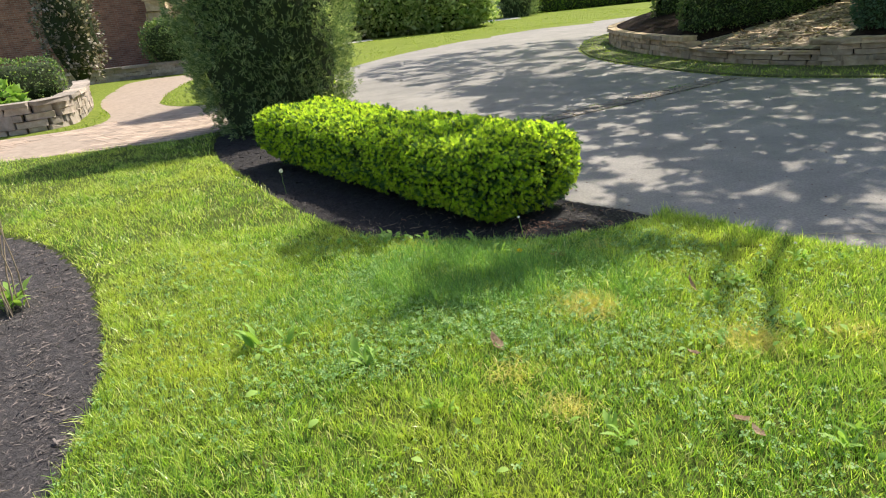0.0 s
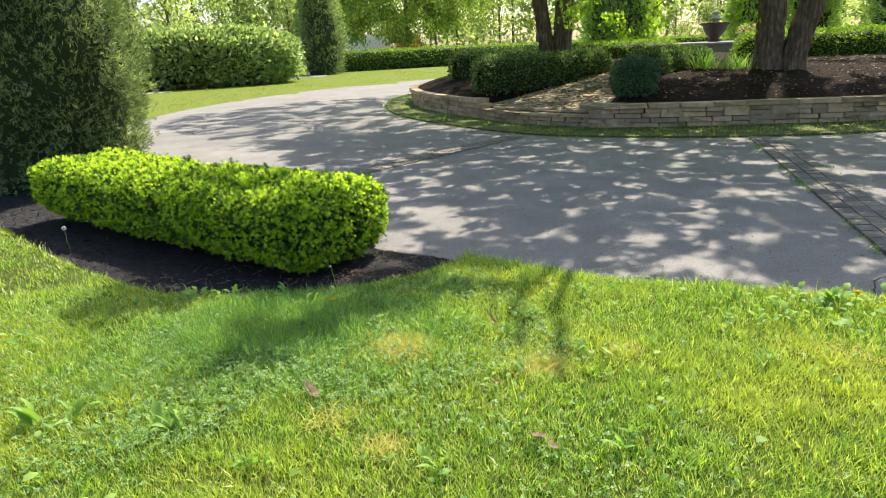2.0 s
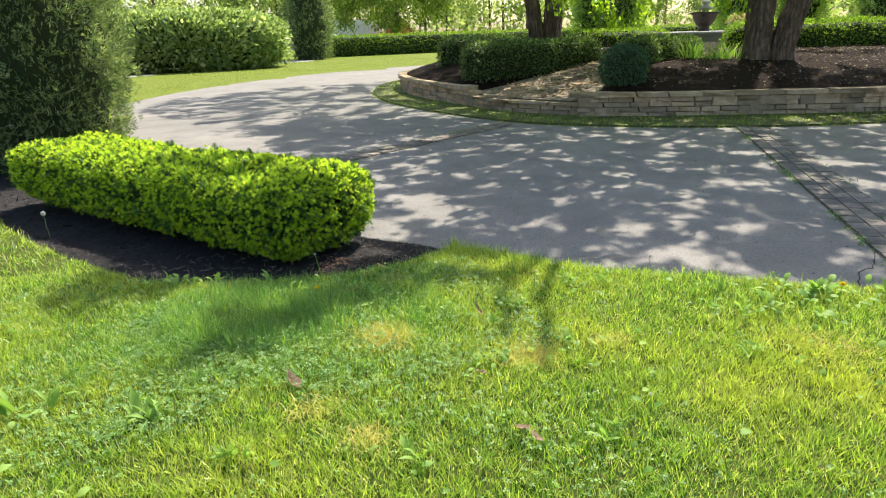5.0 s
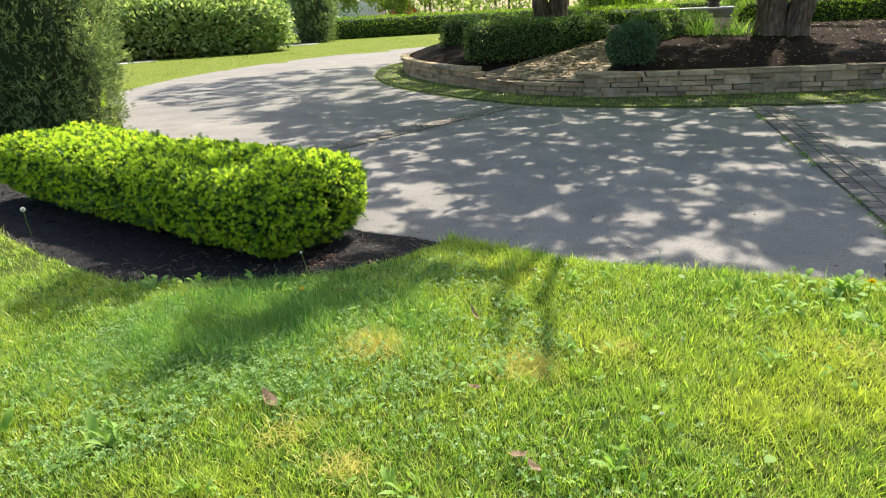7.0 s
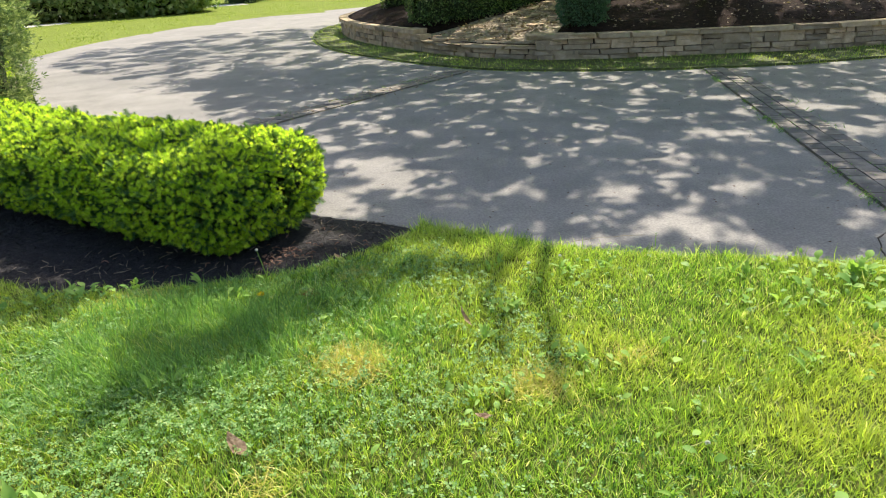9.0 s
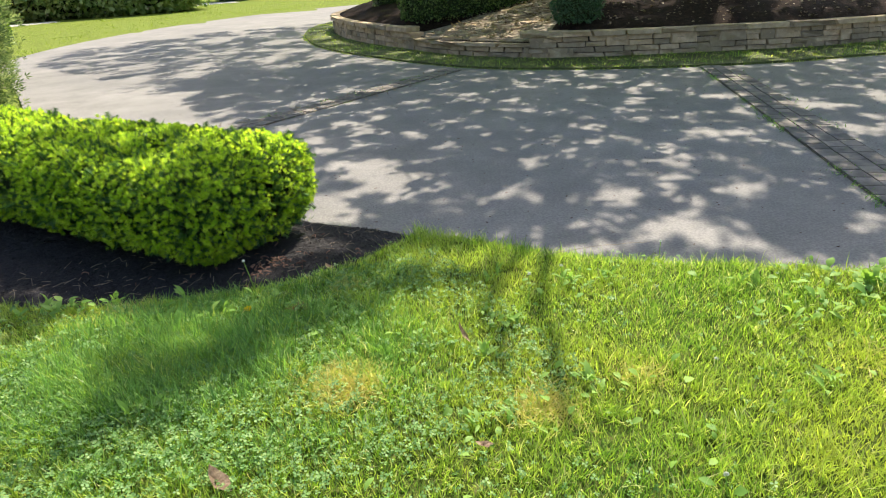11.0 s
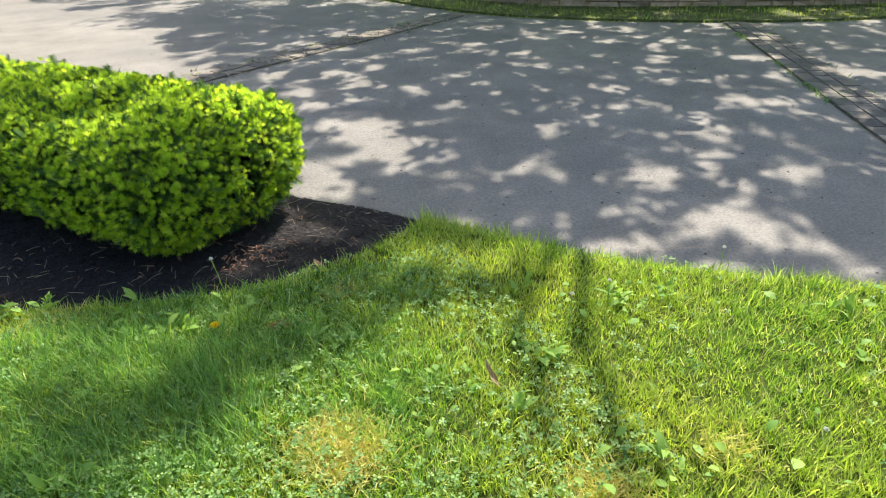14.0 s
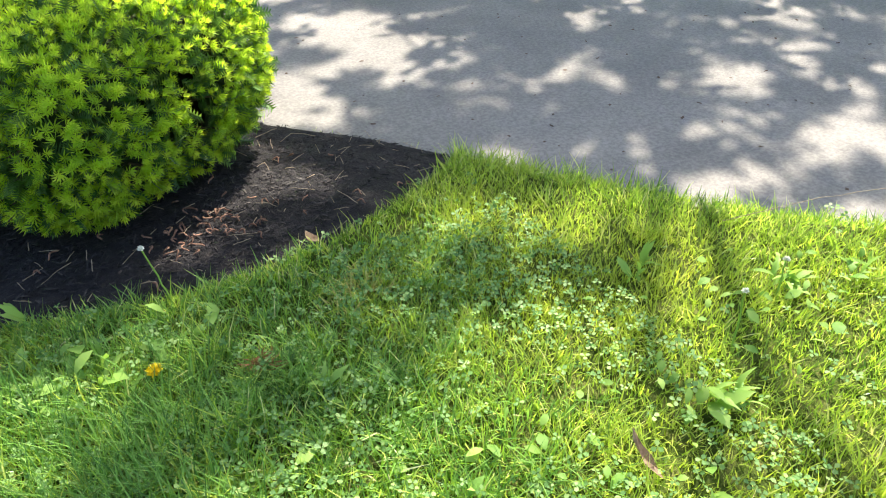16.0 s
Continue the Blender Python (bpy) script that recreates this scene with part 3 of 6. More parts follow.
def leafy_hedge(name, line, widths, base, top, n, size, material, label, category="hedge", group="", jitter=0.03, core=M_core, tilt=0.7, power=4.0, lumps=0.04):
    """A clipped hedge: shade-dark core and a shell of single leaves."""
    line = smooth_line(line, 0.25)
    mid = line[len(line) // 2]
    root = tagged(empty(name, mid[0], mid[1], base), label, category, group)
    body = clipped_body(line, widths, base, top, power=power, taper=0.05, lumps=lumps)
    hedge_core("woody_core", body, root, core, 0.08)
    P, N = on_body(body, n, jitter)
    k = P[:, 2] > base + 0.03
    P, N = P[k], N[k]
    d = N + rng.normal(size=P.shape) * tilt
    v, f = scatter(LEAF_V, LEAF_F, P, frames(d), size * rng.uniform(0.6, 1.3, len(P)))
    child("foliage", mesh_np("foliage", v, f, [material]), root)
    return root


def shrub(name, x, y, base, rx, ry, h, n, size, material, label, category="shrub", group="", lump=0.12, core=M_core, squash=2.4):
    """A rounded shrub: superellipsoid shell of leaves with lumps over a dark core."""
    root = tagged(empty(name, x, y, base), label, category, group)
    d = unit(rng.normal(size=(n, 3)))
    d[:, 2] = np.where(d[:, 2] < -0.75, -d[:, 2], d[:, 2])
    r = 1 / (np.abs(d[:, 0]) ** squash + np.abs(d[:, 1]) ** squash + np.abs(d[:, 2]) ** squash) ** (1 / squash)
    r = r * (1 + lump * wave(d[:, 0] * 3 + d[:, 2] * 2, d[:, 1] * 3 - d[:, 2], 2.1, x) + rng.normal(size=n) * 0.05)
    P = np.stack([x + rx * d[:, 0] * r, y + ry * d[:, 1] * r, base + h * 0.5 + h * 0.5 * d[:, 2] * r], 1)
    keep = P[:, 2] > base + 0.02
    P, d = P[keep], d[keep]
    v, f = scatter(LEAF_V, LEAF_F, P, frames(d + rng.normal(size=P.shape) * 0.7 + np.array([0, 0, 0.25])), size * rng.uniform(0.6, 1.3, len(P)))
    child("foliage", mesh_np("foliage", v, f, [material]), root)
    bm = bmesh.new()
    bmesh.ops.create_icosphere(bm, subdivisions=3, radius=1.0)
    for w in bm.verts:
        c = w.co.normalized()
        k = 1 / (abs(c.x) ** squash + abs(c.y) ** squash + abs(c.z) ** squash) ** (1 / squash)
        k *= 0.84 * (1 + lump * float(wave(c.x * 3 + c.z * 2, c.y * 3 - c.z, 2.1, x)))
        w.co = Vector((x + rx * c.x * k, y + ry * c.y * k, max(base - 0.02, base + h * 0.5 + h * 0.52 * c.z * k)))
    part("woody_core", bm, core, root, smooth=True)
    return root


SPRAY_V, SPRAY_F = [], []
for _k, (_a, _l) in enumerate([(-50, 0.6), (-17, 0.95), (17, 1.0), (50, 0.65)]):
    _c, _s = math.cos(radians(_a)), math.sin(radians(_a))
    _o = len(SPRAY_V)
    SPRAY_V += [(0.1 * _s, 0.1 * _c, 0), (_l * 0.6 * _s + 0.09 * _c, _l * 0.6 * _c - 0.09 * _s, 0.03), (_l * _s, _l * _c, -0.06), (_l * 0.6 * _s - 0.09 * _c, _l * 0.6 * _c + 0.09 * _s, 0.03)]
    SPRAY_F += [(_o, _o + 1, _o + 2), (_o, _o + 2, _o + 3)]


def arborvitae(name, x, y, base, r, h, n, size, label, point=1.0, group="", material=None):
    """A dense upright conifer: upright fan sprays over a dark core, tapering to its tip."""
    root = tagged(empty(name, x, y, base), label, "conifer", group)
    u = np.repeat(rng.random(n // 10) ** 0.85, 10)
    a = np.repeat(rng.random(n // 10) * 2 * np.pi, 10)
    puff = np.repeat(rng.normal(size=(n // 10, 1)) * 0.05, 10, 0)
    n = len(u)

    def radius(t):
        return r * np.clip(np.minimum(0.74 + 0.95 * t, 1.0) * (1 - np.clip((t - 0.35) / 0.65, 0, 1) ** (1.2 + point)), 0.04, 1)
    R = radius(u) * (1 + 0.11 * wave(a * 1.6 + x, u * h, 2.2, x) + 0.09 * wave(a * 3.2, u * h * 0.7, 4.0, y) + rng.normal(size=n) * 0.012)
    P = np.stack([x + R * np.cos(a), y + R * np.sin(a), base + 0.05 + u * h], 1)
    out = np.stack([np.cos(a), np.sin(a), np.zeros(n)], 1)
    swell = rng.normal(size=(n, 3)) * size * 0.7
    P = P + swell + out * puff * r
    d = out * 0.8 + np.array([0, 0, 0.45]) + swell / size * 0.5 + rng.normal(size=(n, 3)) * 0.35
    side = np.stack([-np.sin(a), np.cos(a), np.zeros(n)], 1)
    v, f = scatter(SPRAY_V, SPRAY_F, P, frames(d, side, 0.6), size * rng.uniform(0.6, 1.35, n))
    child("foliage", mesh_np("foliage", v, f, [material or M_thuja]), root)
    t = np.linspace(0, 1, 26)
    zz = base - 0.02 + t * h
    vv, ff = tube(np.stack([np.full(26, x), np.full(26, y), zz], 1), radius(t) * 0.86, 20, 0.04)
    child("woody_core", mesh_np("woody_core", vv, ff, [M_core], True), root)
    return root


def limb_path(a, b, sag=0.0, n=7, wob=0.05):
    t = np.linspace(0, 1, n)[:, None]
    p = np.asarray(a) * (1 - t) + np.asarray(b) * t
    L = np.linalg.norm(np.asarray(b) - np.asarray(a))
    p = p + np.sin(t * np.pi) * np.array([0, 0, sag * L]) + rng.normal(size=(n, 3)) * wob * L * 0.3 * np.sin(t * np.pi)
    return p


def bark_tube(points, radii, sides=24):
    """A trunk with peeling vertical ridges."""
    p = np.asarray(points, float)
    d = unit(np.gradient(p, axis=0))
    x = unit(np.cross(d, np.array([0.31, 0.92, 0.1])))
    y = np.cross(d, x)
    a = np.linspace(0, 2 * np.pi, sides, endpoint=False)
    A, Z = np.meshgrid(a, p[:, 2])
    ridge = 0.09 * np.sin(A * 7 + 0.9 * np.sin(Z * 2.1 + A)) + 0.06 * np.sin(A * 11 - Z * 1.7) + 0.05 * np.sin(Z * 9 + 3 * np.sin(A * 4)) + 0.03 * rng.normal(size=A.shape)
    r = np.asarray(radii, float)[:, None] * (1 + ridge)
    v = p[:, None] + r[..., None] * (np.cos(A)[..., None] * x[:, None] + np.sin(A)[..., None] * y[:, None])
    i = np.arange(len(p) - 1)[:, None] * sides
    j = np.arange(sides)[None]
    f = np.stack([i + j, i + (j + 1) % sides, i + sides + (j + 1) % sides, i + sides + j], -1)
    return v.reshape(-1, 3), f.reshape(-1, 4)


def tree(name, x, y, base, stems, clumps, leaves, leaf_size, spread, bark, leaf, label, droop=0.5, twigs=3, group="", category="tree", limb=0.006, boughs=(), per_clump=0):
    """stems: each a list of (dx, dy, z, radius). clumps: centres (dx, dy, z), joined by branching limbs, with leaves hung round them."""
    root = tagged(empty(name, x, y, base), label, category, group)
    at = np.array([x, y, base])
    tops = []
    for s in stems:
        s = np.array(s, float)
        p = smooth_line(s[:, :3], 0.09 if len(stems) > 1 else 0.3)
        rr = np.interp(p[:, 2], s[:, 2], s[:, 3])
        vv, ff = bark_tube(p + at, rr) if len(stems) > 1 else tube(p + at, rr, 10, 0.05)
        child("trunk", mesh_np("trunk", vv, ff, [bark], True), root)
        tops.append(p[p[:, 2] > 1.6] + at)
    nodes = np.vstack(tops)
    n0 = len(nodes)
    nodes = nodes[::max(1, n0 // 60)]
    n0 = len(nodes)
    full = np.array([(*c[:3], *(c[3:] or (spread, 1.0))) for c in map(tuple, clumps)], float)
    C = full[:, :3] + at
    axis_d = np.array([np.min(np.linalg.norm(nodes - c, axis=1)) for c in C])
    order = np.argsort(axis_d)
    C, spreads, weights = C[order], full[order, 3], full[order, 4]
    heavy = weights
    weights = weights / weights.mean()
    parents = []
    for c in C:
        dn = np.linalg.norm(nodes - c, axis=1) * np.where(nodes[:, 2] > c[2] + 0.8, 1.6, 1.0) + 0.25 * np.array([0.0] * n0 + [axis_d.min()] * (len(nodes) - n0))
        parents.append(int(np.argmin(dn)))
        nodes = np.vstack([nodes, c])
    load = np.ones(len(C))
    for k in range(len(C) - 1, -1, -1):
        if parents[k] >= n0:
            load[parents[k] - n0] += load[k]
    sets, lv = [], []
    for k, c in enumerate(C):
        p = limb_path(nodes[parents[k]], c, 0.06, 5)
        r0 = limb * math.sqrt(load[k]) + 0.006
        sets.append(tube(p, np.linspace(r0 * 1.15, r0 * 0.8, len(p)), 5))
        nl = max(4, int((per_clump * heavy[k] if per_clump else leaves / len(C) * weights[k]) * rng.uniform(0.7, 1.3)))
        spread = spreads[k]
        for _ in range(twigs):
            e = c + rng.normal(size=3) * spread * 0.8 + np.array([0, 0, -droop * spread * 0.6])
            q = limb_path(p[rng.integers(len(p) - 2, len(p))] if spread > 0.4 else c, e, 0.1, 4)
            if spread > 0.25 or k % 4 == 0:
                sets.append(tube(q, np.linspace(0.006, 0.003, len(q)), 3))
            t = rng.random(nl // twigs + 1) ** 0.7
            pts = np.stack([np.interp(t, np.linspace(0, 1, len(q)), q[:, i]) for i in range(3)], 1)
            pts = pts + rng.normal(size=pts.shape) * spread * np.array([0.38, 0.38, 0.26]) - np.array([0, 0, 1]) * rng.random((len(pts), 1)) * droop * spread * 0.7
            lv.append(pts)
    for pts in boughs:
        q = np.array(pts, float)
        line = smooth_line(q[:, :3], 0.3)
        sets.append(tube(line + at, np.interp(np.linspace(0, 1, len(line)), np.linspace(0, 1, len(q)), q[:, 3]), 8, 0.05))
    bv, bf = joined(*sets)
    tagged(child("limb", mesh_np("limb", bv, bf, [bark], True), root), kind="stuff")
    P = np.vstack(lv)
    d = rng.normal(size=P.shape) + np.array([0, 0, -droop * 1.6])
    v, f = scatter(LEAF_V, LEAF_F, P, frames(d), leaf_size * rng.uniform(0.6, 1.3, len(P)))
    tagged(child("crown", mesh_np("crown", v, f, [leaf]), root), kind="stuff")
    return root


def crown_points(n, r, z0, z1, seed_shift=0.0, hollow=0.35, rx=1.0):
    """Clump centres through a rounded crown, thinner in its middle."""
    out = []
    while len(out) < n:
        d = rng.normal(size=3)
        d /= np.linalg.norm(d)
        q = d * (hollow + (1 - hollow) * rng.random() ** 0.6)
        out.append((q[0] * r * rx, q[1] * r, (z0 + z1) / 2 + q[2] * (z1 - z0) / 2))
    return out


SHADE = [(1.1, 4.15), (1.75, 3.8), (2.55, 3.45), (3.4, 2.7), (4.9, 1.85), (8, 0.4), (12, -0.5), (14, 3), (13, 9), (12, 20), (6, 24), (1.5, 23.5), (-1.5, 21.5), (-1.8, 18), (-0.2, 14.5), (0.7, 12), (1.0, 9), (0.8, 7.0), (0.55, 6.0), (0.95, 5.0)]


ramp = patch("ramp", RAMP, M_ramp, lambda x, y: island_z(x, y) + 0.016, 0.25, "sloping ramp of tan grit and dry litter up into the island", "path")


def over(gx, gy, z, x, y, base):
    """Where, from a trunk at x, y, a clump at height z stands that shades the ground at gx, gy."""
    h = z + base + 0.2
    return gx + SUN_DIR.x / SUN_DIR.z * h - x, gy + SUN_DIR.y / SUN_DIR.z * h - y


def shading_clumps(density, x, y, base, reach, z0, z1, region, spread, weight=1.0, gaps=()):
    """Clumps of a crown that stands over a ground region along the sun's rays, within reach of its trunk, strewn at so many to the square metre."""
    lo, hi = np.min(region, 0), np.max(region, 0)
    n = rng.poisson(density * (hi[0] - lo[0]) * (hi[1] - lo[1]))
    px, py = rng.uniform(lo[0], hi[0], n), rng.uniform(lo[1], hi[1], n)
    keep = inside(region, px, py)
    for g in gaps:
        keep &= ~inside(g, px, py)
    out = []
    for gx, gy in zip(px[keep], py[keep]):
        for _ in range(6):
            z = rng.uniform(z0, z1)
            cx, cy = over(gx, gy, z, x, y, base)
            zz = (z - (z0 + z1) / 2) / ((z1 - z0) / 2 + 1.0)
            if math.hypot(cx, cy) < reach * math.sqrt(max(0.05, 1 - 0.6 * zz * zz)):
                out.append((cx, cy, z, spread * rng.uniform(0.75, 1.3), weight))
                break
    return out


# ground that the crowns keep in shade: the lawn before the bed, the bed's tip and near half of the hedge
LAWN_SHADE = [
    [(-0.5, 3.06), (-0.3, 3.1), (-0.02, 3.35), (-0.1, 3.81), (-0.3, 4.3), (0.13, 4.15), (0.95, 3.8), (1.08, 3.5), (0.95, 3.38), (0.62, 3.26), (0.42, 3.03), (0.17, 2.97), (-0.05, 3.08), (-0.23, 2.97), (-0.41, 2.9), (-0.5, 2.95)],
    [(0.34, 3.07), (0.48, 2.98), (0.36, 2.75), (0.25, 2.6), (0.12, 2.57), (0.12, 2.71), (0.21, 2.88)],
    # strip shaded only by extra unseen clumps, added to darken the lawn
    [(0.1, 4.1), (0.6, 3.95), (1.1, 3.75), (1.15, 3.45), (0.7, 3.38), (0.2, 3.8)],
    [(-1.24, 4.23), (-1.16, 4.46), (-0.9, 4.99), (-0.39, 4.38), (-0.33, 4.02), (-0.7, 4.06), (-1.07, 4.02)],
]
HEDGE_SHADE = [(-1.1, 5.75), (-0.3, 4.1), (0.5, 3.95), (1.3, 4.1), (1.5, 4.35), (1.0, 5.0), (0.5, 5.2), (-0.45, 6.2)]
SUN_GAPS = [[(3.1, 4.2), (3.5, 4.0), (3.7, 3.6), (3.35, 3.35), (2.9, 3.7)], [(1.65, 6.71), (2.3, 6.39), (1.89, 5.83), (1.47, 6.03)], [(0.95, 5.0), (1.2, 4.85), (1.06, 4.5), (0.9, 4.6)]]

# ---- clipped yew hedge in the mulch bed ----
SHOOT_V, SHOOT_F = [(0, 0, 0)], []
for _k in range(21):
    _a, _p = _k * 2.4, radians(6 + 66 * ((_k + 0.5) / 21) ** 0.8)
    _o = len(SHOOT_V)
    _d = np.array([math.cos(_a) * math.sin(_p), math.cos(_p), math.sin(_a) * math.sin(_p)])
    _s = unit(np.cross(_d, [0.05, 1.0, 0.02])) * 0.13
    _l = 1.0 - 0.3 * (_k % 3) / 2
    SHOOT_V += [tuple(_d * 0.55 * _l - _s), tuple(_d * _l)]
    SHOOT_F += [(0, _o, _o + 1)]
COMB_V, COMB_F = [(0, 0.1 * _k, 0.02 * math.sin(_k)) for _k in range(10)], []
for _k in range(9):
    for _q in (-1, 1):
        _l = 0.34 * math.sin(math.pi * (0.25 + 0.6 * _k / 9))
        COMB_V.append((_q * _l, 0.1 * _k + 0.17, 0.03))
        COMB_F.append((_k, _k + 1, len(COMB_V) - 1))


def yew_hedge(line, widths, base, top):
    line = smooth_line(line, 0.1)
    root = tagged(empty("hedge", *line[len(line) // 2], base), "low clipped yew hedge with bright yellow-green new shoots, in mulch", "hedge")
    body = clipped_body(line, widths, base, top, power=4.3, taper=0.12, lumps=0.028, crease=0.03, cap=0.36, ragged=0.05)
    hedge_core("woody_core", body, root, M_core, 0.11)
    C, CN = on_body(body, 31000, 0.014)
    spare = rng.random(len(C)) < np.clip((C[:, 1] - 5.2) / 1.4, 0, 1) * 0.42
    C, CN = C[~spare], CN[~spare]
    near = 1 - np.clip((C[:, 1] - 5.2) / 1.2, 0, 1)
    # bare pockets low on the sides, where twigs show
    bare = wave(C[:, 0] * 2.2 + C[:, 2], C[:, 1] * 2.2 - C[:, 2] * 2, 2.6, 1.3) + 0.5 * wave(C[:, 0] * 5, C[:, 1] * 5 - C[:, 2] * 6, 2.6, 0.4) + rng.normal(size=len(C)) * 0.12
    hole = (bare > 0.62) & (CN[:, 2] < 0.5) & (C[:, 2] < base + 0.48)
    keep = ~hole & (C[:, 2] > base + 0.015)
    C, CN, near = C[keep], CN[keep], near[keep]
    young = rng.random(len(C)) < np.where(CN[:, 2] > 0.35, 0.93, 0.80 + 0.16 * wave(C[:, 0] + C[:, 2], C[:, 1] - C[:, 2], 7.0, 2.0))
    lead = unit(CN + rng.normal(size=C.shape) * 0.42 + np.array([0, 0, 0.45]))
    size = (0.029 + 0.006 * (1 - near)) * rng.uniform(0.7, 1.25, len(C))
    v, f = scatter(SHOOT_V, SHOOT_F, C[young], frames(lead[young]), size[young])
    child("new_growth", mesh_np("new_growth", v, f, [M_yew_new]), root, "bright yellow-green new growth")
    P2, N2 = on_body(body, 9500, 0.02)
    P2, N2 = P2[P2[:, 2] > base + 0.02], N2[P2[:, 2] > base + 0.02]
    d2 = unit(N2 + rng.normal(size=P2.shape) * 0.7 + np.array([0, 0, 0.2]))
    v, f = scatter(COMB_V, COMB_F, P2 - N2 * 0.05, frames(d2), 0.085 * rng.uniform(0.7, 1.25, len(P2)))
    child("old_growth", mesh_np("old_growth", v, f, [M_yew_old]), root, "dark green older needles")
    sets = []
    for k in range(420):
        i = rng.integers(len(P2))
        a = P2[i] - N2[i] * 0.2 - np.array([0, 0, 0.05])
        sets.append(tube(limb_path(a, P2[i] - N2[i] * 0.015, 0.05, 5), np.linspace(0.006, 0.002, 5), 4))
    v, f = joined(*sets)
    tagged(child("twig", mesh_np("twig", v, f, [M_twig]), root), "bare grey-brown twigs in the gaps", kind="stuff")
    for k in range(7):
        i = int((k + 0.5) / 7 * len(line))
        x, y = line[i] + rng.normal(size=2) * 0.05
        v, f = tube(limb_path((x, y, base - 0.12), (x + rng.normal() * 0.05, y + rng.normal() * 0.05, base + 0.3), 0, 6), np.linspace(0.03, 0.02, 6), 8, 0.05)
        child("stem", mesh_np("stem", v, f, [M_twig], True), root)
    return root


yew_hedge([(0.82, 4.54), (0.14, 5.42), (-0.5, 6.2), (-1.05, 7.05), (-1.68, 8.1)], [1.12, 1.12, 0.92, 1.06, 1.24], -0.095, 0.49)

# ---- tall arborvitae by the walk ----
arborvitae("arborvitae", -2.48, 10.85, -0.24, 1.27, 5.0, 24000, 0.085, "tall dense dark green arborvitae standing in the mulch bed", 0.6)
arborvitae("arborvitae", -3.1, 15.6, -0.22, 0.95, 4.6, 4000, 0.18, "tall dense arborvitae beside the paved walk", 0.6)

# ---- walled island: dressed stone, built of single blocks ----


def stone_mesh(seed, material):
    r = random.Random(seed)
    bm = bmesh.new()
    bmesh.ops.create_cube(bm, size=1.0)
    bmesh.ops.bevel(bm, geom=bm.edges[:], offset=0.045, segments=1, affect='EDGES')
    for w in bm.verts:
        w.co += Vector((r.uniform(-0.03, 0.03), r.uniform(-0.09, 0.09), r.uniform(-0.05, 0.05)))
    me = bpy.data.meshes.new("stone")
    bm.to_mesh(me)
    bm.free()
    me.materials.append(material)
    return me


STONES = [stone_mesh(k, M_stone) for k in range(9)]
STONES_PALE = [stone_mesh(40 + k, M_stone_pale) for k in range(9)]


def place_piece(name, me, parent, x, y, z, sx, sy, sz, rz, rx=0.0, ry=0.0):
    ob = new(name, me)
    ob.parent = parent
    ob.matrix_parent_inverse = parent.matrix_basis.inverted()
    ob.matrix_basis = pose(x, y, z, rx, ry, rz) @ Matrix.Diagonal((sx, sy, sz, 1))
    return ob


def along(line):
    line = np.asarray(line, float)
    s = np.concatenate([[0], np.cumsum(np.linalg.norm(np.diff(line, axis=0), axis=1))])

    def at(u):
        i = int(np.clip(np.searchsorted(s, u) - 1, 0, len(line) - 2))
        t = (u - s[i]) / (s[i + 1] - s[i])
        p = line[i] * (1 - t) + line[i + 1] * t
        d = line[i + 1] - line[i]
        return p[0], p[1], math.degrees(math.atan2(d[1], d[0]))
    return s[-1], at


def stone_wall(line, base, top, cap, label, length=None, course=0.11, depth=0.26, mean=0.34, seed=1, blocks=STONES):
    r = random.Random(seed)
    total, at = along(line)
    total = length or total
    root = tagged(empty("retaining_wall", line[0][0], line[0][1], base), label, "stone wall", kind="structure")
    zc = top - cap
    n = max(1, round((zc - base) / course))
    h = (zc - base) / n
    for c in range(n):
        u = -r.uniform(0, 0.2)
        while u < total:
            w = r.uniform(0.55, 1.6) * mean
            tall = 2 if (c + 1 < n and r.random() < 0.16) else 1
            m = min(max(u + w / 2, 0.01), total - 0.01)
            x, y, a = at(m)
            place_piece("stone", r.choice(blocks), root, x, y, base + (c + tall / 2) * h, w - 0.012, depth + r.uniform(-0.02, 0.025) + (0.008 if tall == 2 else 0), h * tall - 0.009, a + r.uniform(-1.0, 1.0))
            u += w
    u = 0.0
    while cap and u < total:
        w = r.uniform(0.5, 0.95)
        x, y, a = at(min(u + w / 2, total - 0.01))
        place_piece("capstone", r.choice(blocks), root, x, y, top - cap / 2, w - 0.008, depth + 0.12 + r.uniform(-0.02, 0.02), cap, a)
        u += w
    k = np.asarray(line)[::4]
    v, f = tube(np.stack([k[:, 0], k[:, 1], np.full(len(k), (base + zc) / 2)], 1), np.full(len(k), 0.1), 4)
    v[:, 2] = np.where(v[:, 2] > (base + zc) / 2, zc - 0.02, base - 0.03)
    child("mortar", mesh_np("mortar", v, f, [M_mortar]), root)
    return root


VERGE_Z = DRIVE_Z + 0.035
stone_wall(inset_line(WALL_RIGHT, 0.13), VERGE_Z - 0.02, 0.25, 0.085, "buff sandstone retaining wall with rounded capstones, on the verge", seed=3)
stone_wall(inset_line(WALL_LOW, 0.13), VERGE_Z - 0.02, 0.04, 0.05, "low sandstone threshold wall at the island ramp", mean=0.42, seed=5)
stone_wall(inset_line(WALL_LEFT, 0.13), VERGE_Z - 0.02, 0.25, 0.10, "curved buff sandstone retaining wall with thick capstones", seed=8)

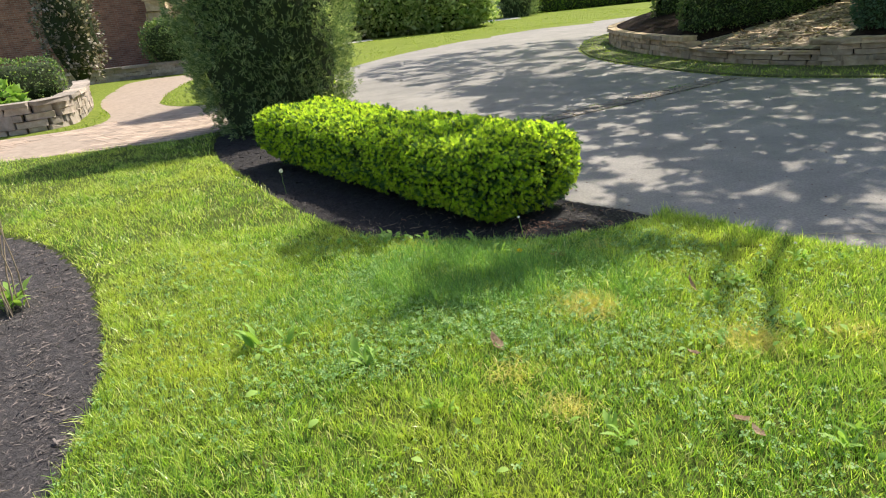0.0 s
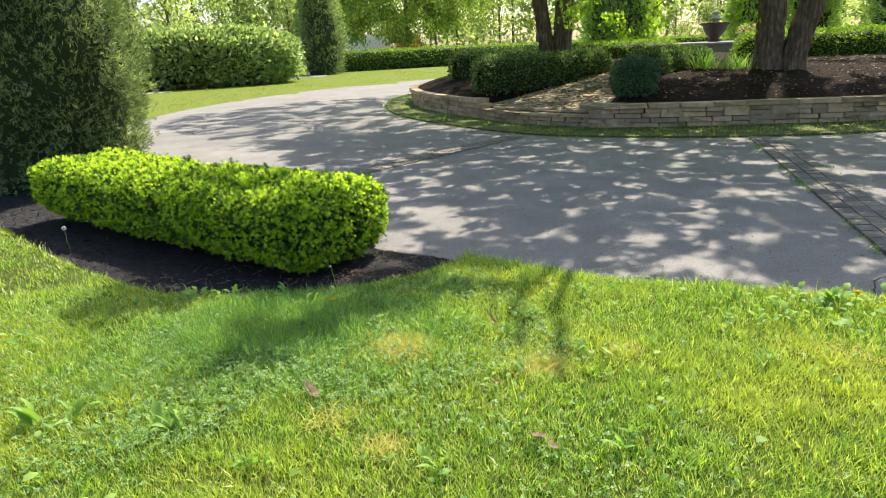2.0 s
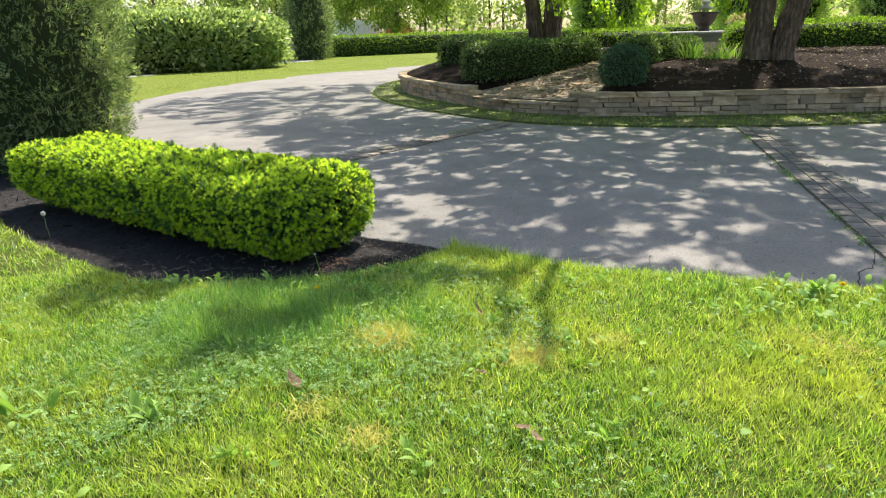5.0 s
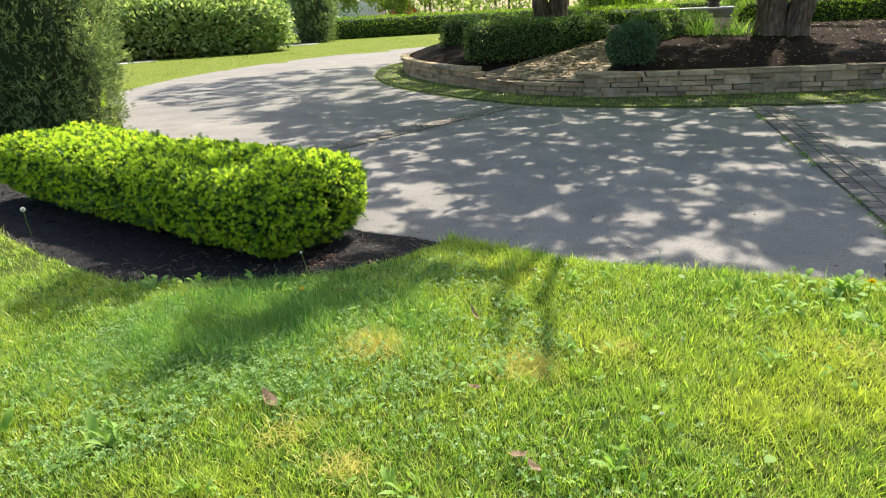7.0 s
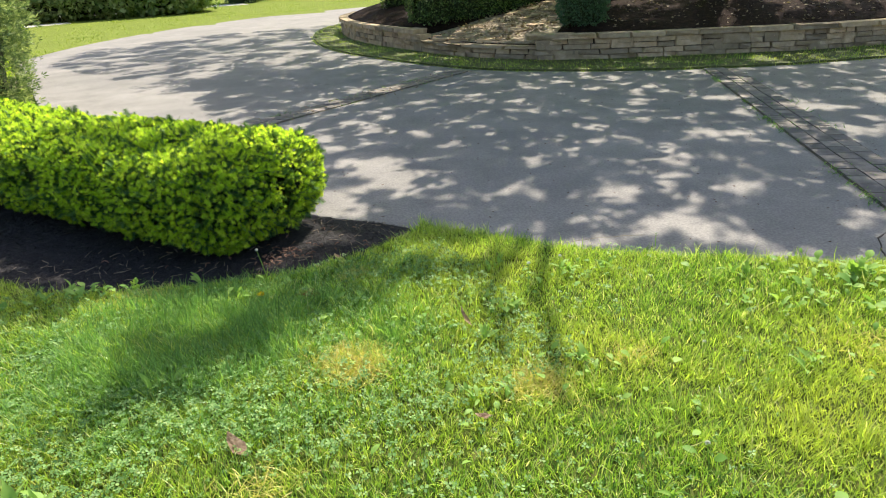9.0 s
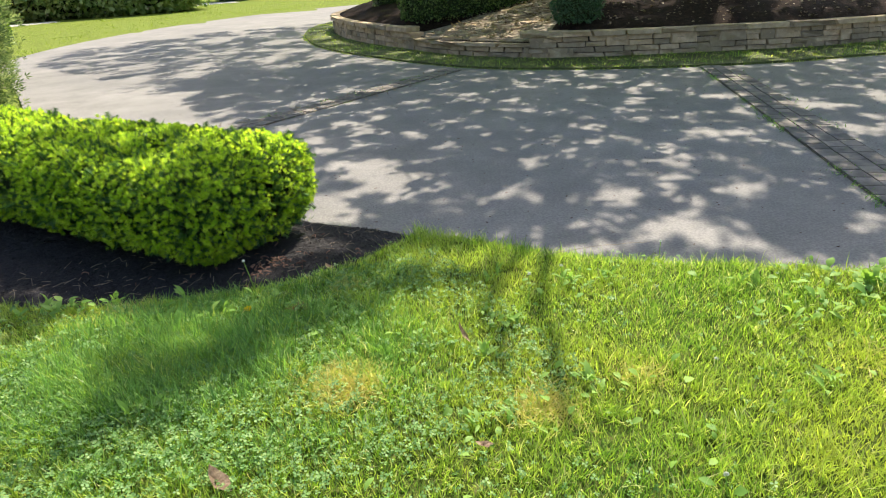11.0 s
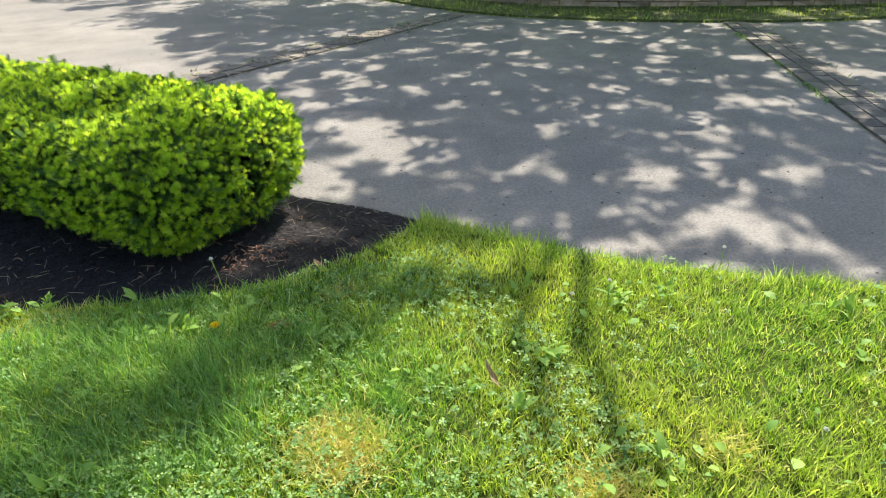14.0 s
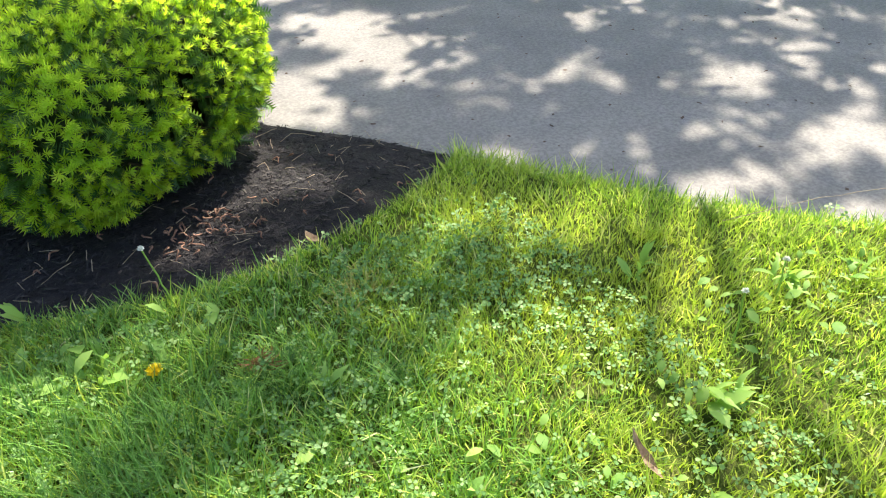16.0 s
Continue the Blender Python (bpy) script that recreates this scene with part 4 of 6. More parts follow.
# ramp: flat stepping stones under dry litter
ramp_root = tagged(empty("stepping_stones", 7.2, 13.2, 0.1), "flat tan stepping stones strewn with dry leaves", "paving", kind="structure")
_r = random.Random(4)
for k in range(46):
    a, b = _r.random(), _r.uniform(-0.85, 0.85)
    x, y = 6.15 + 4.4 * a - 0.35 * b, 12.85 + 1.7 * a + 0.95 * b
    if not inside(RAMP, np.array([x]), np.array([y]))[0]:
        continue
    place_piece("slab", _r.choice(STONES), ramp_root, x, y, float(island_z(x, y)) + 0.005, _r.uniform(0.3, 0.6), _r.uniform(0.25, 0.45), 0.06, _r.uniform(0, 180), _r.uniform(-3, 3), _r.uniform(-3, 3))
a, b = rng.random(2600), rng.uniform(-1, 1, 2600)
x, y = 6.1 + 5.0 * a - 0.4 * b, 12.8 + 1.9 * a + 1.05 * b
_k = inside(RAMP, x, y)
x, y = x[_k], y[_k]
P = np.stack([x, y, island_z(x, y) + rng.uniform(0.03, 0.06, len(x))], 1)
v, f = scatter(LEAF_V, LEAF_F, P, frames(rng.normal(size=P.shape) * np.array([1, 1, 0.25]), (0, 0, 1), 0.3), rng.uniform(0.05, 0.11, len(x)))
tagged(new("leaf_litter", mesh_np("leaf_litter", v, f, [M_litter])), "pale dry leaf litter over the stepping stones", "leaves", kind="stuff")

x, y = rng.uniform(8.2, 19, 2600), rng.uniform(9, 14.5, 2600)
_k = inside(ISLAND, x, y) & (edge_dist(WALL_RIGHT, x, y) > 0.3)
x, y = x[_k], y[_k]
P = np.stack([x, y, island_z(x, y) + 0.01], 1)
v, f = scatter(LEAF_V, LEAF_F, P, frames(rng.normal(size=P.shape) * np.array([1, 1, 0.2]), (0, 0, 1), 0.4), rng.uniform(0.03, 0.09, len(x)))
tagged(new("leaf_litter", mesh_np("leaf_litter", v, f, [M_litter])), "scattered dry leaves on the island mulch", "leaves", kind="stuff")

# island planting
leafy_hedge("hedge", [(5.98, 15.1), (7.4, 15.2), (8.6, 15.35), (10.0, 15.6)], [0.95, 1.0, 1.0, 0.95], 0.22, 1.18, 15000, 0.06, M_box, "dark clipped boxwood hedge on the island", group="island hedges")
leafy_hedge("hedge", [(6.5, 18.2), (8.0, 18.6), (9.4, 18.4), (11, 18.6)], [0.9, 0.9, 0.9], 0.35, 1.30, 8000, 0.07, M_box, "dark clipped boxwood hedge on the island", group="island hedges")
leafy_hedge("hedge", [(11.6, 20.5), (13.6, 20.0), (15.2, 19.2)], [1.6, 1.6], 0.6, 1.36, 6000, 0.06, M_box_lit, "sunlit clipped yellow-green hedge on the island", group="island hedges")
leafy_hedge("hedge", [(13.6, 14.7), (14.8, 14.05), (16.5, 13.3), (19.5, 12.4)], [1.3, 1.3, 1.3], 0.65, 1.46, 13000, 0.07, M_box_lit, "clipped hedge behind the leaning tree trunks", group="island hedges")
shrub("shrub", 7.98, 11.32, 0.28, 0.42, 0.42, 0.80, 5000, 0.05, M_bluebush, "rounded blue-green shrub at the wall corner")
for x, y, s in ((9.3, 12.7, 0.45), (10.0, 13.0, 0.5), (10.8, 13.2, 0.5)):
    shrub("shrub", x, y, 0.5, s, s, 0.7, 2600, 0.06, M_box, "dark glossy evergreen shrub on the island mulch", group="island shrubs")


def strap_clump(x, y, base, n, h, label):
    root = tagged(empty("daylily", x, y, base), label, "plant")
    a = rng.random(n) * 2 * np.pi
    d = np.stack([np.cos(a) * 0.45, np.sin(a) * 0.45, np.ones(n)], 1)
    P = np.stack([x + 0.14 * rng.normal(size=n), y + 0.14 * rng.normal(size=n), np.full(n, base - 0.02)], 1)
    v, f = scatter(BLADE_V, BLADE_F, P, frames(d, np.stack([np.cos(a), np.sin(a), np.zeros(n)], 1), 0.2), np.stack([np.full(n, 0.028), h * rng.uniform(0.6, 1.1, n), h * rng.uniform(0.6, 1.1, n)], 1))
    child("foliage", mesh_np("foliage", v, f, [M_weed]), root)


strap_clump(10.6, 12.35, 0.62, 90, 0.75, "clump of upright strap-leaved daylily")
strap_clump(11.05, 11.9, 0.62, 90, 0.62, "clump of arching strap-leaved daylily")

# multi-stemmed river birches with shaggy bark
tree("birch_tree", 11.87, 11.46, 0.70,
     [[(-0.24, 0.12, -0.4, 0.37), (-0.22, 0.12, 0.25, 0.29), (-0.24, 0.15, 1.5, 0.26), (-0.4, 0.3, 4, 0.11), (-1.1, 0.8, 8, 0.03), (-1.4, 1.0, 11.0, 0.02)],
      [(0.2, -0.2, -0.4, 0.36), (0.18, -0.2, 0.25, 0.26), (0.42, -0.36, 1.5, 0.22), (0.9, -0.75, 3.6, 0.10), (1.7, -1.3, 7, 0.03), (2.0, -1.5, 9.5, 0.02)]],
     shading_clumps(20, 11.87, 11.46, 0.7, 8.8, 3.2, 9.0, [p for p in SHADE if p[1] < 14.6], 0.12, 0.33, SUN_GAPS)
     + [c for g in LAWN_SHADE for c in shading_clumps(18, 11.87, 11.46, 0.7, 11.0, 5.0, 7.0, g, 0.14, 0.42)]
     # unseen leaf clumps added to put shade on the lawn beside the drive
     + shading_clumps(9.0, 11.87, 11.46, 0.7, 11.0, 5.0, 7.0, [(1.0, 3.75), (1.9, 3.3), (1.85, 2.9), (1.1, 3.2)], 0.1, 0.33)
     + shading_clumps(5.9, 11.87, 11.46, 0.7, 11.0, 4.0, 7.0, HEDGE_SHADE, 0.15, 0.42, SUN_GAPS)
     + shading_clumps(9.0, 11.87, 11.46, 0.7, 11.0, 4.0, 7.0, [(0.4, 4.1), (0.9, 4.0), (1.4, 4.05), (1.75, 4.3), (1.3, 4.85), (0.95, 4.5)], 0.14, 0.42)
     + shading_clumps(1.6, 11.87, 11.46, 0.7, 8.8, 3.4, 8.0, [(8.6, 10.6), (12, 9.3), (17, 9.2), (16.5, 12), (10, 13)], 0.3)
     + crown_points(18, 5.0, 4.0, 11.5), 0, 0.13, 0.5, M_bark, M_birch_leaf, "leaning two-stemmed river birch with shaggy brown bark on the island", 0.7, group="island trees", limb=0.0028, per_clump=170,
     boughs=[[(-0.45, 0.33, 4.6, 0.05), (-2.6, -0.4, 5.8, 0.03), (*over(1.86, 3.27, 5.6, 11.87, 11.46, 0.7), 5.6, 0.022), (*over(1.6, 2.83, 5.8, 11.87, 11.46, 0.7), 5.8, 0.045), (*over(1.23, 2.2, 6.0, 11.87, 11.46, 0.7), 6.0, 0.03)],
             [(-1.0, 0.7, 7.4, 0.05), (-3.6, -2.2, 6.4, 0.03), (*over(1.56, 3.25, 5.7, 11.87, 11.46, 0.7), 5.7, 0.022), (*over(1.36, 2.86, 5.9, 11.87, 11.46, 0.7), 5.9, 0.045), (*over(1.19, 2.55, 6.1, 11.87, 11.46, 0.7), 6.1, 0.03)]])
# twigs that hang low towards the drive, from the second birch
HANGING = [(x - 9.6, y - 17.6, z - 0.5, 0.3, 0.45) for x, y, z in ((7.45, 13.53, 2.49), (7.99, 13.8, 2.07), (8.68, 13.97, 2.46), (8.72, 13.35, 1.9), (9.23, 13.61, 1.5), (8.88, 12.65, 2.38), (9.79, 13.22, 1.92), (8.96, 11.97, 2.51), (9.71, 12.02, 2.57),
                                                                    (10.35, 12.15, 2.53), (9.74, 10.68, 2.31), (10.2, 10.95, 1.9), (8.48, 12.31, 2.58), (7.73, 12.79, 2.67), (6.95, 14.9, 2.77), (6.71, 15.55, 2.62), (12.6, 17.1, 2.9), (13.2, 17.9, 2.6), (14.2, 16.1, 2.8))]
tree("birch_tree", 9.6, 17.6, 0.72,
     [[(-0.3, 0, -0.15, 0.3), (-0.32, 0, 0.4, 0.22), (-0.62, 0.1, 2.2, 0.19), (-1.2, 0.2, 5, 0.11), (-1.7, 0.4, 9.0, 0.02)],
      [(0.05, -0.1, -0.15, 0.3), (0.05, -0.1, 0.4, 0.23), (0.1, -0.2, 2.2, 0.2), (0.25, -0.6, 5.5, 0.11), (0.4, -1.0, 10.0, 0.02)],
      [(0.3, 0.1, -0.15, 0.26), (0.32, 0.1, 0.4, 0.19), (0.42, 0.2, 2.2, 0.16), (0.8, 0.6, 5.5, 0.09), (1.3, 1.0, 9.0, 0.02)]],
     shading_clumps(5.0, 9.6, 17.6, 0.72, 10.0, 2.8, 8.5, [(4, 10), (10, 10), (12, 20), (6, 24), (1.5, 23.5), (-1.5, 21.5), (-1.8, 18), (-0.2, 14.5), (0.7, 12), (1.2, 11)], 0.22, 0.55) + HANGING + crown_points(25, 5.0, 3.2, 11.0), 0, 0.13, 0.5, M_bark, M_birch_leaf, "three-stemmed river birch with shaggy brown bark on the island", 0.7, group="island trees", limb=0.003, per_clump=190)


def lathe(profile, x, y, z, sides=28):
    p = np.array(profile, float)
    a = np.linspace(0, 2 * np.pi, sides, endpoint=False)
    v = np.stack([x + p[:, :1] * np.cos(a), y + p[:, :1] * np.sin(a), z + np.repeat(p[:, 1:], sides, 1)], -1).reshape(-1, 3)
    i = np.arange(len(p) - 1)[:, None] * sides
    j = np.arange(sides)[None]
    f = np.stack([i + j, i + (j + 1) % sides, i + sides + (j + 1) % sides, i + sides + j], -1).reshape(-1, 4)
    return v, f


def fountain(x, y, z):
    root = tagged(empty("fountain", x, y, z), "dark tiered urn fountain on a pale round stone basin", "fountain")
    for nm, prof, mat in (("basin", [(1.6, -0.6), (1.6, 0.3), (1.68, 0.32), (1.68, 0.4), (1.45, 0.41), (1.42, 0.28), (0.01, 0.26)], M_palestone),
                          ("pedestal", [(0.34, 0.26), (0.34, 0.36), (0.22, 0.40), (0.17, 0.55), (0.24, 0.62)], M_urn),
                          ("bowl", [(0.18, 0.60), (0.28, 0.64), (0.40, 0.82), (0.45, 1.0), (0.55, 1.06), (0.55, 1.11), (0.46, 1.1), (0.40, 1.05), (0.01, 1.0)], M_urn),
                          ("finial", [(0.14, 0.98), (0.12, 1.16), (0.25, 1.22), (0.26, 1.27), (0.12, 1.31), (0.09, 1.4), (0.16, 1.44), (0.15, 1.5), (0.04, 1.56), (0.005, 1.58)], M_palestone)):
        v, f = lathe(prof, x, y, z)
        child(nm, mesh_np(nm, v, f, [mat], True), root)


fountain(18.4, 21.15, 0.80)


def flower_pot(x, y, z, petal, label):
    root = tagged(empty("planter", x, y, z), label, "planter")
    v, f = lathe([(0.2, 0), (0.24, 0.05), (0.15, 0.14), (0.3, 0.38), (0.42, 0.52), (0.44, 0.57), (0.36, 0.57), (0.3, 0.5), (0.01, 0.49)], x, y, z, 20)
    child("urn", mesh_np("urn", v, f, [M_palestone], True), root)
    for nm, n, mat, s in (("foliage", 300, M_weed, 0.1), ("bloom", 260, petal, 0.08)):
        d = unit(rng.normal(size=(n, 3)))
        d[:, 2] = np.abs(d[:, 2])
        P = np.array([x, y, z + 0.55]) + d * np.array([0.5, 0.5, 0.34]) * rng.uniform(0.7, 1.0, (n, 1))
        v, f = scatter(LEAF_V, LEAF_F, P, frames(d + rng.normal(size=d.shape) * 0.5), np.full(n, s))
        tagged(child(nm, mesh_np(nm, v, f, [mat]), root), kind="stuff")


flower_pot(20.5, 21.6, 0.95, M_pink, "pale stone urn planted with pink flowers")
flower_pot(24.9, 15.8, 1.0, M_seedhead, "pale stone urn planted with white flowers")
_root = tagged(empty("garden_light", 15.6, 11.1, 0.74), "small grey box-shaped garden light on the mulch", "lamp")
_bm = bmesh.new()
bmesh.ops.create_cube(_bm, size=1.0, matrix=Matrix.Translation((15.6, 11.1, 0.86)) @ Matrix.Diagonal((0.22, 0.18, 0.2, 1)))
bmesh.ops.bevel(_bm, geom=_bm.edges[:], offset=0.02, segments=2, affect='EDGES')
part("housing", _bm, M_metal, _root)
v, f = tube([(15.6, 11.1, 0.66), (15.6, 11.1, 0.8)], [0.03, 0.03], 8)
child("stake", mesh_np("stake", v, f, [M_metal]), _root)

# ---- beyond the drive ----
patch("paved_path", np.array([(-9, 42.6), (-4, 42.8), (1.5, 44.8), (7, 46), (7, 48.5), (-9, 48.5)]), M_palestone, lambda x, y: ground_z(x, y) + 0.02, 0, "pale paved path behind the viburnum thicket", "path")
shrub("shrub", -3.85, 27.5, -0.22, 0.42, 0.42, 0.8, 1500, 0.07, M_box_lit, "small bright yellow-green shrub on the lawn")
shrub("viburnum", -1.0, 41.0, -0.25, 5.1, 3.0, 3.1, 26000, 0.27, M_viburnum, "large rounded clipped viburnum thicket beside the lawn", "shrub", lump=0.05, squash=3.2)
arborvitae("arborvitae", 7.2, 50, -0.25, 1.5, 7.5, 3500, 0.3, "dark columnar arborvitae at the end of the far hedge", 0.5)
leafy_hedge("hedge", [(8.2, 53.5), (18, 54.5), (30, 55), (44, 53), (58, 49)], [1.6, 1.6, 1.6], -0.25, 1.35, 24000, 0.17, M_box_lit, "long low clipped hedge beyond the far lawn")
for x, y, r, h in ((30.2, 44, 1.6, 8), (28.8, 45.8, 1.0, 8.5), (34.6, 36.3, 1.25, 8), (37.2, 34, 1.3, 8.5), (36, 27, 1.5, 8), (39.5, 27.5, 1.8, 8)):
    arborvitae("arborvitae", x, y, -0.25, r, h, 3600, 0.42, "clipped dark green arborvitae in the formal garden", 0.5, group="garden arborvitae", material=M_thuja_far)
for x0, y0, x1, y1 in ((33, 31, 42, 27), (36, 24, 46, 19), (24, 24, 30, 21)):
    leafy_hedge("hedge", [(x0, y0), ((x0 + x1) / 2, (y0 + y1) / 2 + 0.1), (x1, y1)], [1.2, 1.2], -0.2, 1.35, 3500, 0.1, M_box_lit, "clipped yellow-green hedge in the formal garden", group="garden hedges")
tree("maple_tree", 18.5, 66, -0.25, [[(0, 0, -0.1, 0.5), (0, 0, 1.5, 0.36), (0.1, 0, 4, 0.28), (0, 0.2, 9, 0.1), (0, 0.2, 11, 0.03)]],
     crown_points(150, 8.5, 2.4, 11.5, hollow=0.3), 30000, 0.28, 0.95, M_bark, M_maple, "broad spreading green maple behind the far hedge", 0.9)


def small_house(x, y, w, d, h, rz, wall, roof, label):
    root = tagged(empty("outbuilding", x, y, -0.25, rz), label, "building")
    for nm, mat, prof in (("wall", wall, [(-w / 2, 0), (w / 2, 0), (w / 2, h), (-w / 2, h)]), ("roof", roof, [(-w / 2 - 0.3, h), (w / 2 + 0.3, h), (w / 2 - 0.6, h + 1.6), (-w / 2 + 0.6, h + 1.6)])):
        bm = bmesh.new()
        fr = [bm.verts.new((a, -d / 2, b)) for a, b in prof]
        bk = [bm.verts.new((a * (0.98 if nm == "roof" else 1), d / 2, b)) for a, b in prof]
        bm.faces.new(fr)
        bm.faces.new(bk[::-1])
        for k in range(4):
            bm.faces.new((fr[k], bk[k], bk[(k + 1) % 4], fr[(k + 1) % 4]))
        bmesh.ops.recalc_face_normals(bm, faces=bm.faces[:])
        bmesh.ops.transform(bm, matrix=pose(x, y, -0.25, 0, 0, rz), verts=bm.verts[:])
        part(nm, bm, mat, root)


small_house(13, 86, 16, 6, 1.9, 4, M_whitewall, M_whitewall, "long low white outbuilding behind the trees")
small_house(22.6, 80, 2.8, 4, 1.5, -8, M_redroof, M_redroof, "small red shed behind the maple")

# small trees in a row, and woods behind
_stem = [[(0, 0, -0.1, 0.16), (0, 0, 1.5, 0.11), (0.05, 0, 4, 0.06), (0, 0, 5.5, 0.02)]]
_first = tree("young_tree", 62, 66, -0.25, _stem, crown_points(30, 1.9, 1.6, 6.0), 1500, 0.28, 0.7, M_bark, M_wood_leaf, "young round-headed tree in a row across the field", 0.3, group="row of young trees")
for k in range(13):
    copy_thing(_first, pose(52 + 3.6 * k, 75 - 2.6 * k + 1.2 * math.sin(5 * k), -0.25, 0, 0, 67 * k))


def woods(n, seed):
    r = np.random.default_rng(seed)
    bearing = np.radians(np.linspace(-42, 82, n) + r.normal(size=n) * 1.2)
    dist = 95 + 60 * r.random(n)
    hts = 12 + 9 * r.random(n)
    trunks, leafs = [], []
    for a, d, h in zip(bearing, dist, hts):
        x, y = d * math.sin(a), d * math.cos(a)
        trunks.append(tube([(x, y, -0.3), (x + r.normal() * 0.3, y, h * 0.5), (x + r.normal() * 0.6, y, h * 0.9)], [0.24, 0.16, 0.05], 5))
        for k in range(3):
            trunks.append(tube([(x, y, h * (0.3 + 0.15 * k)), (x + r.normal() * 2, y + r.normal(), h * (0.55 + 0.15 * k))], [0.09, 0.03], 4))
        m = 12
        c = np.stack([x + r.normal(size=m) * h * 0.17, y + r.normal(size=m) * h * 0.15, h * (0.2 + 0.75 * r.random(m))], 1)
        P = c[r.integers(0, m, 1050)] + r.normal(size=(1050, 3)) * np.array([1.25, 1.25, 0.9])
        leafs.append(P)
    # undergrowth at the wood's edge
    m = 9000
    a, d = np.radians(r.uniform(-44, 84, m)), 92 + 40 * r.random(m)
    leafs.append(np.stack([d * np.sin(a), d * np.cos(a), r.random(m) ** 1.5 * 3.2], 1))
    return trunks, np.vstack(leafs)


_tr, _lf = woods(108, 11)
v, f = joined(*_tr)
tagged(new("woodland_trunks", mesh_np("woodland_trunks", v, f, [M_bark])), "thin grey-brown trunks of the far woods", "woodland", kind="stuff")
_lf = _lf[_lf[:, 2] > -0.1]
_lf = _lf[(np.arctan2(_lf[:, 0], _lf[:, 1]) < 0.62) | (_lf[:, 2] < 2.0) | (rng.random(len(_lf)) < 0.5)]
v, f = scatter(LEAF_V, LEAF_F, _lf, frames(rng.normal(size=_lf.shape)), 0.8 * rng.uniform(0.5, 1.3, len(_lf)))
tagged(new("woodland_leaves", mesh_np("woodland_leaves", v, f, [M_wood_leaf])), "fresh green spring foliage of the far woods", "woodland", kind="stuff")

# ---- house and its stone planters ----


def slab_wall(name, x0, y0, x1, y1, z0, z1, thick, material, parent):
    d = unit(np.array([x1 - x0, y1 - y0]))
    n = np.array([-d[1], d[0]]) * thick
    bm = bmesh.new()
    q = [(x0, y0), (x1, y1), (x1 + n[0], y1 + n[1]), (x0 + n[0], y0 + n[1])]
    lo = [bm.verts.new((a, b, z0)) for a, b in q]
    hi = [bm.verts.new((a, b, z1)) for a, b in q]
    bm.faces.new(lo[::-1])
    bm.faces.new(hi)
    L = math.hypot(x1 - x0, y1 - y0)
    uv = bm.loops.layers.uv.new("UVMap")
    for k in range(4):
        fc = bm.faces.new((lo[k], lo[(k + 1) % 4], hi[(k + 1) % 4], hi[k]))
        w = L if k % 2 == 0 else thick
        for lp, c in zip(fc.loops, ((0, 0), (w, 0), (w, z1 - z0), (0, z1 - z0))):
            lp[uv].uv = c
    return part(name, bm, material, parent)


house = tagged(empty("house", -18, 25, -0.25), "red-brown brick house wall with a pale stone corner", "house")
slab_wall("wall", -34, 22.5, -10.4, 27.6, -0.3, 6.2, 0.4, M_brick, house)
slab_wall("wall", -10.4, 27.6, -13.5, 42, -0.3, 6.2, 0.4, M_brick, house)
_q = tagged(empty("corner_pier", -10.4, 27.4, -0.25), "pale tan stone corner pier of the house", "pillar", kind="structure")
for k in range(16):
    place_piece("stone", STONES[k % 9], _q, -10.35, 27.35, -0.05 + 0.4 * k, 0.9 if k % 2 else 0.75, 0.75 if k % 2 else 0.9, 0.39, 12)

PLANTER = smooth_line([(-14, 12.7), (-10, 12.75), (-8.2, 12.9), (-7.55, 13.5), (-7.75, 14.6), (-8.5, 16.6), (-9.3, 18.2)], 0.1)
PLANTER2 = smooth_line([(-13.5, 24.2), (-11.6, 25.2), (-9.8, 25.6), (-8.4, 25.4)], 0.1)
stone_wall(inset_line(PLANTER[::-1], 0.13), -0.24, 0.40, 0.09, "curved pale stone planter wall beside the walk", course=0.13, mean=0.36, seed=12, blocks=STONES_PALE)
stone_wall(inset_line(PLANTER2[::-1], 0.13), -0.24, 0.30, 0.10, "low pale stone planter wall before the house", course=0.16, mean=0.36, seed=14, blocks=STONES_PALE)
patch("planter_bed", np.vstack([inset_line(PLANTER, -0.2), [(-13, 21), (-17, 17)]]), M_mulch, lambda x, y: 0.25 + 0.02 * wave(x, y, 3), 0.6, "raised bed of dark mulch behind the planter wall", "flower bed", wall=0.5)
leafy_hedge("hedge", [(-13.5, 14.4), (-11.2, 14.3), (-9.2, 14.5), (-8.5, 15.4)], [1.2, 1.2, 1.1], 0.22, 1.15, 8000, 0.06, M_box, "clipped green boxwood hedge in the stone planter")
shrub("hosta", -9.0, 13.55, 0.22, 0.5, 0.4, 0.5, 400, 0.2, M_weed, "light green broad-leaved hosta in the planter", "plant")
shrub("shrub", -10.95, 21.3, 0.1, 0.75, 0.75, 3.6, 3000, 0.13, M_variegated, "tall open shrub with pale-edged leaves against the brick", lump=0.3)
shrub("shrub", -9.75, 26.35, 0.1, 1.1, 0.8, 1.7, 3500, 0.09, M_box, "rounded green shrub before the brick wall")
shrub("shrub", -2.5, 14.75, -0.24, 0.38, 0.38, 0.72, 2500, 0.06, M_yew_new, "small lime-green clipped shrub beside the drive")
patch("pavement", [(-12, 32.6), (-6.5, 34.0), (-2.6, 36.4), (-2.9, 37.6), (-7, 36.2), (-12, 35.0)], M_palestone, lambda x, y: np.full(np.shape(x), -0.185), 0, "pale concrete pavement beyond the lawn", "pavement", wall=0.05)

# ---- lawn: blades of grass, clover, weeds ----


